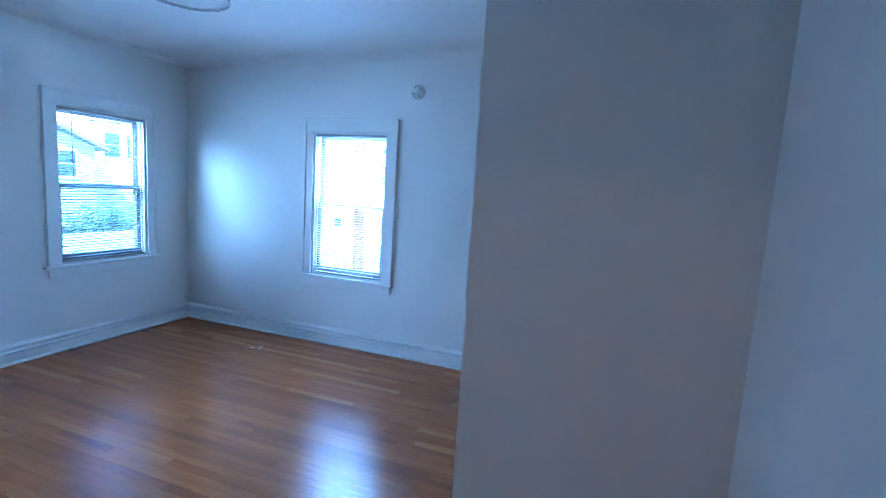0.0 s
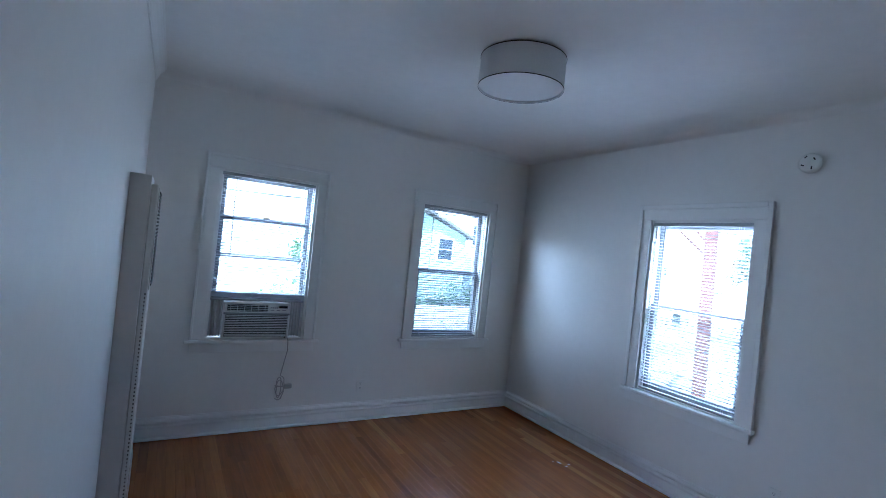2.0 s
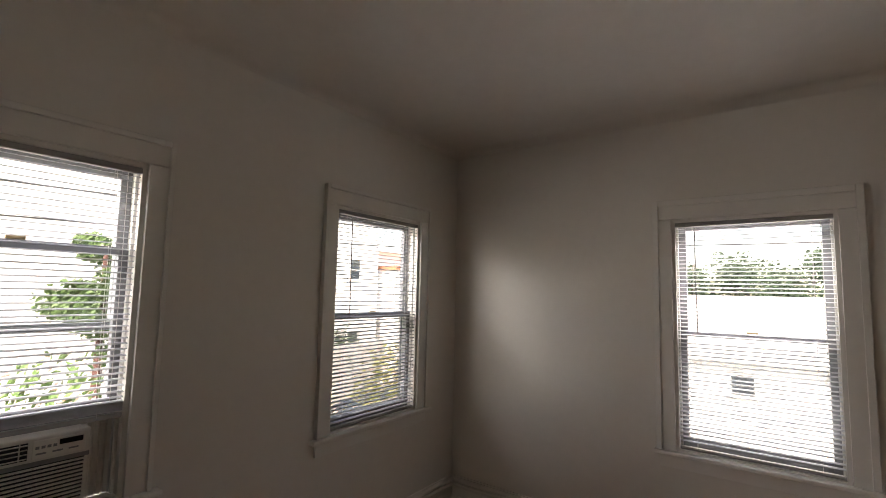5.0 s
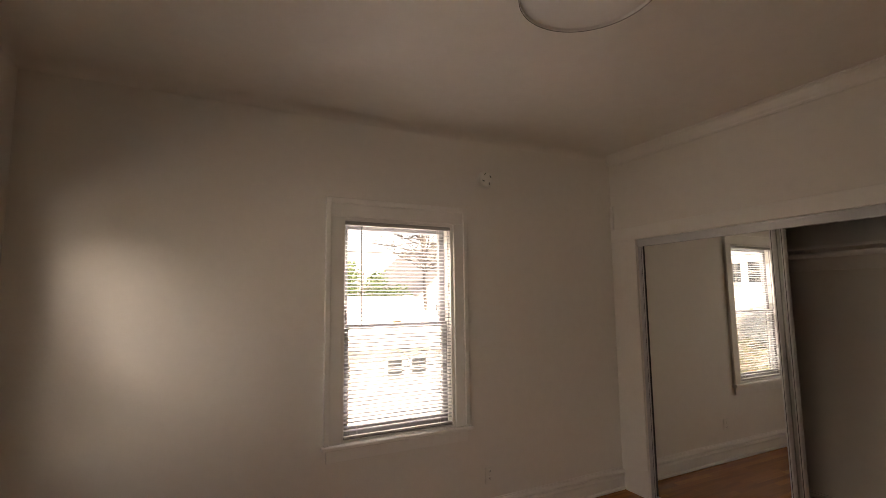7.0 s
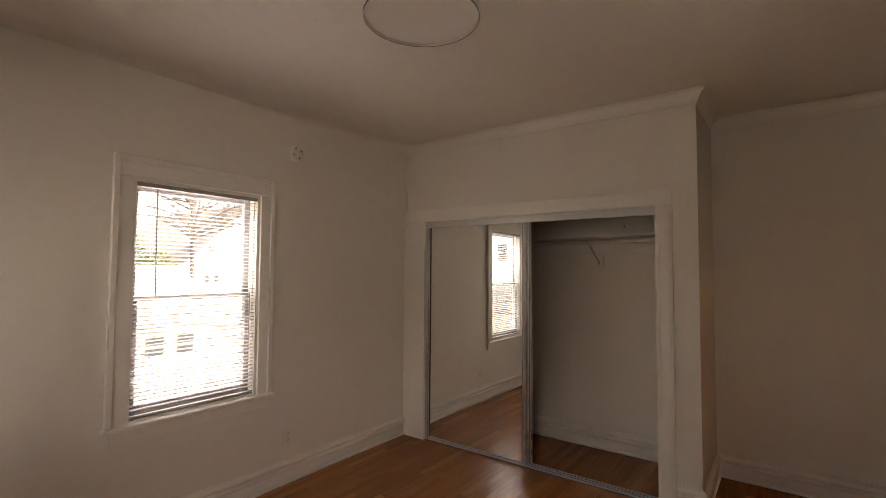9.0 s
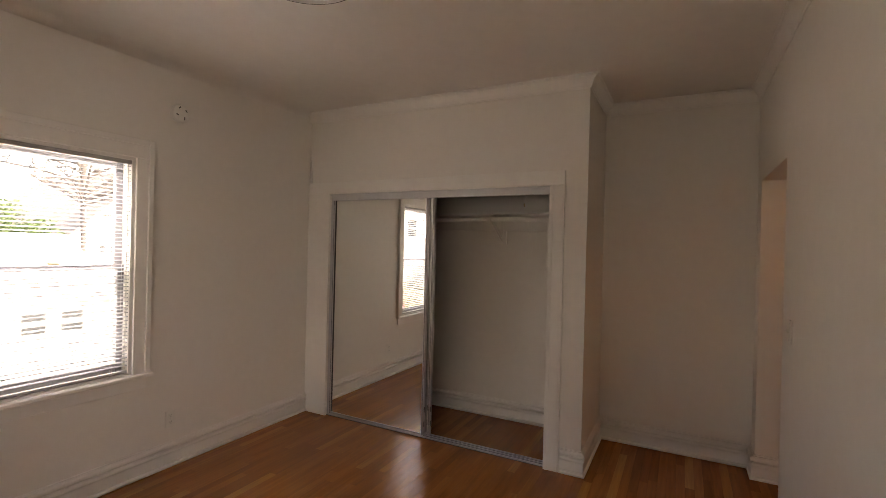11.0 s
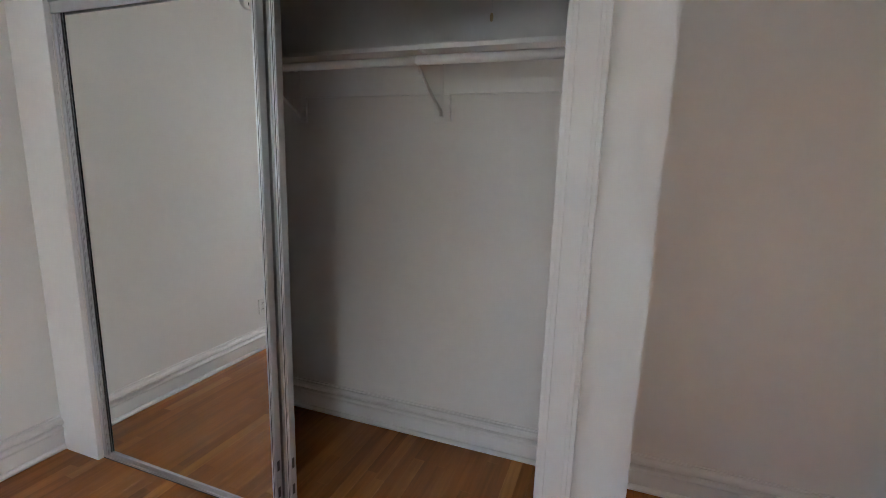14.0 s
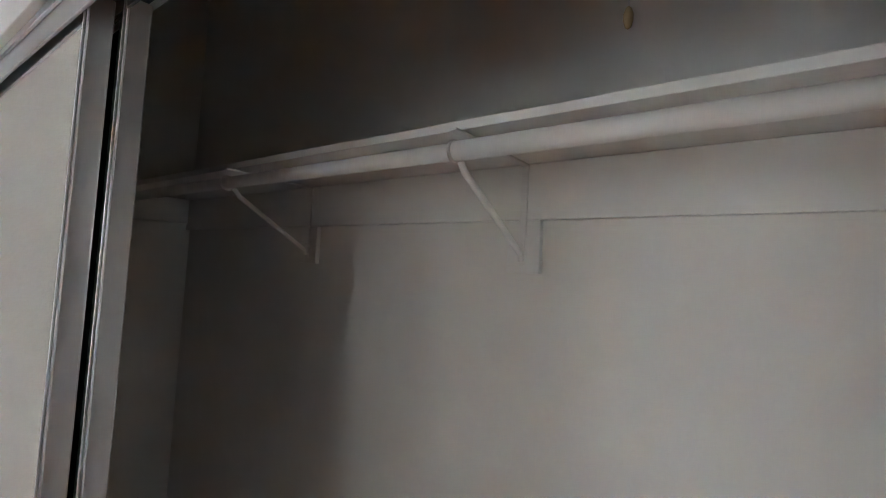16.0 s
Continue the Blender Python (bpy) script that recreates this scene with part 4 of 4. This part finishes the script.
house("shed", 7.35, 8.5, 10.3, 13.0, 3.0, ("flat", 0.12), STUCCO_GREY, STUCCO_WHITE, [], "small grey shed beside the white garage")
house("gable_house", 10.1, 17.5, 19, 29, 4.2, ("gable_y", 3.6), STUCCO_WHITE, ROOF_GREY, [("s", 11.7, 3.95, 0.24, 0.36), ("s", 12.14, 3.95, 0.24, 0.36), ("s", 11.85, 5.45, 0.34, 0.22)], "white gabled house with a pair of small windows")
tree(-0.06, 3.9, 10.3, 1.7, LEAF, "bare reddish tree trunk with thin leafless branches", 3, trunk=0.115, bare=True)
for k, (x, y, h, cr) in enumerate(((-5.5, 24, 7.0, 2.0), (-1.8, 26, 6.8, 2.2), (-9.5, 25, 7.6, 2.3))):
    tree(x, y, h, cr, LEAF_DARK, "dark green conifer with drooping branches", 20 + k, conifer=True)
for k, (x, y, h, cr) in enumerate(((3.3, 21.5, 9.0, 2.3), (5.4, 24.5, 7.6, 2.2), (0.8, 26, 8.4, 2.2), (7.9, 23, 7.4, 1.9))):
    tree(x, y, h, cr, (LEAF_DARK, LEAF)[k % 2], "leafy green garden tree behind the garage", 40 + k, bark=WOODPOLE, boughs=12)
tree(7.2, 17.5, 8.4, 1.7, LEAF, "thin green tree behind the garage", 47, trunk=0.08, bark=WOODPOLE, boughs=7)
tree(9.9, 16.6, 11.8, 3.3, LEAF, "tall thin branched tree beside the gabled house", 31, trunk=0.1, bare=True, bark=WOODPOLE, boughs=60)
tree(-11.3, 1.1, 8.0, 1.3, LEAF, "leafy green street tree on the verge", 33)
tree(-24.0, 31.0, 13.2, 2.4, LEAF, "leafy green tree rising above the white roofs", 35, bark=WOODPOLE, boughs=14)
setting("garden_wall", box(-12.75, -12.45, 1.0, 12.5, GROUND, -0.62, 0.02), CONCRETE, "pale sunlit garden wall below the hedge", "wall")
hedge = thing("hedge", pose(-13.2, 0, GROUND), "dark green hedge along the far pavement", "hedge")
rng = random.Random(77)
bm = bmesh.new()
for k in range(16):
    foliage(bm, (rng.uniform(-0.2, 0.2), 3.6 + k * 0.48, 1.55 + rng.uniform(-0.25, 0.25)), (0.7, 0.6, 1.6), 420, 0.075, rng)
part("leaves", bm, LEAF_DARK, hedge)["kind"] = "stuff"
bm = bmesh.new()
for k in range(16):
    tube([(0, 3.6 + k * 0.48, -0.05), (0.1, 3.65 + k * 0.48, 1.2), (-0.1, 3.55 + k * 0.48, 2.4)], 0.03, 5, bm, taper=0.01)
part("stems", bm, WOODPOLE, hedge)


def bush(x, y, r, h, leaf, petal, label, seed):
    rng = random.Random(seed)
    t = thing("flower_bush", pose(x, y, GROUND), label, "bush", "flower bushes")
    stems = bmesh.new()
    for k in range(7):
        a = k * 0.9
        tube([(0, 0, 0), (r * 0.4 * math.cos(a), r * 0.4 * math.sin(a), h * 0.5), (r * 0.7 * math.cos(a), r * 0.7 * math.sin(a), h * 0.85)], 0.02, 5, stems, taper=0.006)
    part("stems", stems, WOODPOLE, t)
    part("leaves", foliage(bmesh.new(), (0, 0, h * 0.55), (r, r, h * 0.48), 2200, 0.055, rng), leaf, t)["kind"] = "stuff"
    part("blossom", foliage(bmesh.new(), (0, 0, h * 0.62), (r * 1.05, r * 1.05, h * 0.48), 700, 0.045, rng), petal, t)["kind"] = "stuff"


for k, (x, y, r, h, lf, pt) in enumerate(((-2.3, 2.1, 0.9, 3.45, LEAF_YELLOW, PETAL_PALE), (-2.5, 3.4, 0.9, 3.3, LEAF_YELLOW, PETAL), (-4.6, 4.3, 1.0, 3.45, LEAF_YELLOW, PETAL_PALE), (-3.5, 1.7, 0.9, 2.6, LEAF, PETAL_PALE), (-1.7, 0.9, 0.8, 2.5, LEAF, PETAL), (-3.4, 0.4, 0.8, 2.2, LEAF, PETAL_PALE), (-3.0, -1.9, 0.9, 3.95, LEAF, PETAL_PALE))):
    bush(x, y, r, h, lf, pt, "flowering garden bush with green leaves and pink blossom", 50 + k)

# a parked car along the kerb: local x forwards
car = thing("parked_car", pose(-8.6, 8.8, GROUND + 0.012, 0, 0, 90), "dark blue parked hatchback at the kerb", "car")
bm = bmesh.new()
side = [(-2.0, 0.32), (-2.05, 0.75), (-1.9, 0.98), (-1.1, 1.05), (-0.75, 1.42), (0.75, 1.46), (1.45, 1.06), (1.95, 0.95), (2.05, 0.6), (2.0, 0.3)]
lf = [[bm.verts.new((x, s * (0.85 if z < 1.1 else 0.68), z)) for x, z in side] for s in (-1, 1)]
for k in range(len(side)):
    bm.faces.new((lf[0][k], lf[0][(k + 1) % len(side)], lf[1][(k + 1) % len(side)], lf[1][k]))
bm.faces.new(lf[0])
bm.faces.new(lf[1])
bmesh.ops.bevel(bm, geom=bm.edges[:], offset=0.05, segments=2, affect="EDGES")
part("body", bm, CARPAINT, car, smooth=True)
for s in (-1, 1):
    bm = bmesh.new()
    bm.faces.new([bm.verts.new((x, s * (0.86 if z < 1.12 else 0.705), z)) for x, z in ((-0.95, 1.1), (-0.68, 1.36), (0.0, 1.39), (0.0, 1.1))])
    bm.faces.new([bm.verts.new((x, s * (0.86 if z < 1.12 else 0.705), z)) for x, z in ((0.06, 1.1), (0.06, 1.39), (0.70, 1.38), (1.25, 1.1))])
    part("side_window", bm, DARKPANE, car)
    for x in (-1.3, 1.3):
        wh = part("wheel", tube([(x, s * 0.72, 0.31), (x, s * 0.90, 0.31)], 0.31, 24), RUBBER, car)
        part("rim", tube([(x, s * 0.901, 0.31), (x, s * 0.915, 0.31)], 0.19, 16), ALU, wh)

pole = thing("utility_pole", pose(-5.0, 9.5, GROUND), "weathered wooden utility pole with crossarm", "utility pole")
part("post", tube([(0, 0, -0.1), (0, 0, 9.6)], 0.15, 12, taper=0.11), WOODPOLE, pole, smooth=True)
part("crossarm", box(-0.9, 0.9, -0.05, 0.05, 8.9, 9.02), WOODPOLE, pole)
wires = thing("overhead_wires", pose(0, 0, GROUND), "thin black overhead wires above the street", "wires")
for k, (dx, z) in enumerate(((-0.8, 9.05), (0.0, 9.1), (0.8, 9.05), (0.1, 6.3), (0.1, 5.9))):
    part("wire", tube([(-5.0 + dx, y, z - 0.6 * (1 - ((y + 10.5) / 20) ** 2) if y < 9.6 else z - 0.5 * (1 - ((y - 29.5) / 20) ** 2)) for y in range(-30, 50, 2)], 0.014, 4), WIRE, wires)
part("service_drop", tube([(-5.0, 9.5, 6.2), (-1.5, 7.4, 5.75), (2.0, 6.0, 5.55), (6.0, 5.9, 5.53), (14.0, 6.4, 5.8)], 0.012, 4), WIRE, wires)

# ---- outer faces of the house and its roof, so that daylight comes through the windows alone ----
setting("roof", box(-0.2, EAST + 0.2, -7.4, 0.2, CEILING + 0.12, CEILING + 0.30), ROOF_GREY, "grey shingle roof of the house", "roof")
setting("foundation", box(-THICK, EAST + THICK, -7.0, THICK, GROUND - 0.1, -0.051), CONCRETE, "concrete foundation below the floor", "foundation")

# ---- oak strip floor ----
floor = setting("floor", box(-0.02, EAST + 0.02, -6.5, 0.02, -0.05, -0.004), SUBFLOOR, "varnished oak strip floor, warm brown", "floor")
ROW = 0.0572
shapes = {}


def strip_mesh(length):
    key = round(length, 2)
    if key not in shapes:
        bm = bmesh.new()
        w, c = ROW / 2 - 0.0001, 0.0003
        lo = [bm.verts.new((x, y, -0.004)) for x, y in ((0.0004, -w), (key - 0.0004, -w), (key - 0.0004, w), (0.0004, w))]
        md = [bm.verts.new((x, y, -0.0010)) for x, y in ((0.0004, -w), (key - 0.0004, -w), (key - 0.0004, w), (0.0004, w))]
        hi = [bm.verts.new((x, y, 0.0)) for x, y in ((0.0004 + c, -w + c), (key - 0.0004 - c, -w + c), (key - 0.0004 - c, w - c), (0.0004 + c, w - c))]
        for a, b in ((lo, md), (md, hi)):
            for k in range(4):
                bm.faces.new((a[k], a[(k + 1) % 4], b[(k + 1) % 4], b[k]))
        bm.faces.new(hi)
        me = bpy.data.meshes.new("floor_strip")
        bm.to_mesh(me)
        bm.free()
        me.materials.append(OAK)
        shapes[key] = me
    return shapes[key]


rng = random.Random(11)
verts, faces, near = [], [], 0
y = -ROW / 2
while y > -6.4:
    x = -0.02 - rng.uniform(0, 0.9)
    while x < EAST:
        ln = rng.choice((0.45, 0.6, 0.75, 0.9, 1.05, 1.2, 1.4, 1.65))
        if -3.7 < y and x > 0.75 and x + ln / 2 < 4.9 and near < 300 and -3.6 < y < -0.25:
            o = new("floor_strip", strip_mesh(ln))
            o.parent, o.location = floor, (x, y, 0)
            near += 1
        else:
            b, w = len(verts), ROW / 2 - 0.0001
            for z, c in ((-0.004, 0), (-0.001, 0), (0.0, 0.0003)):
                verts += [(x + 0.0004 + c, y - w + c, z), (x + ln - 0.0004 - c, y - w + c, z), (x + ln - 0.0004 - c, y + w - c, z), (x + 0.0004 + c, y + w - c, z)]
            for r in (0, 4):
                faces += [(b + r + k, b + r + (k + 1) % 4, b + r + 4 + (k + 1) % 4, b + r + 4 + k) for k in range(4)]
            faces.append((b + 8, b + 9, b + 10, b + 11))
        x += ln
    y -= ROW
me = bpy.data.meshes.new("floor_strips")
me.from_pydata(verts, [], faces)
me.materials.append(OAK_REST)
rest = new("floor_strips", me)
rest.parent = floor
rest["kind"] = "stuff"
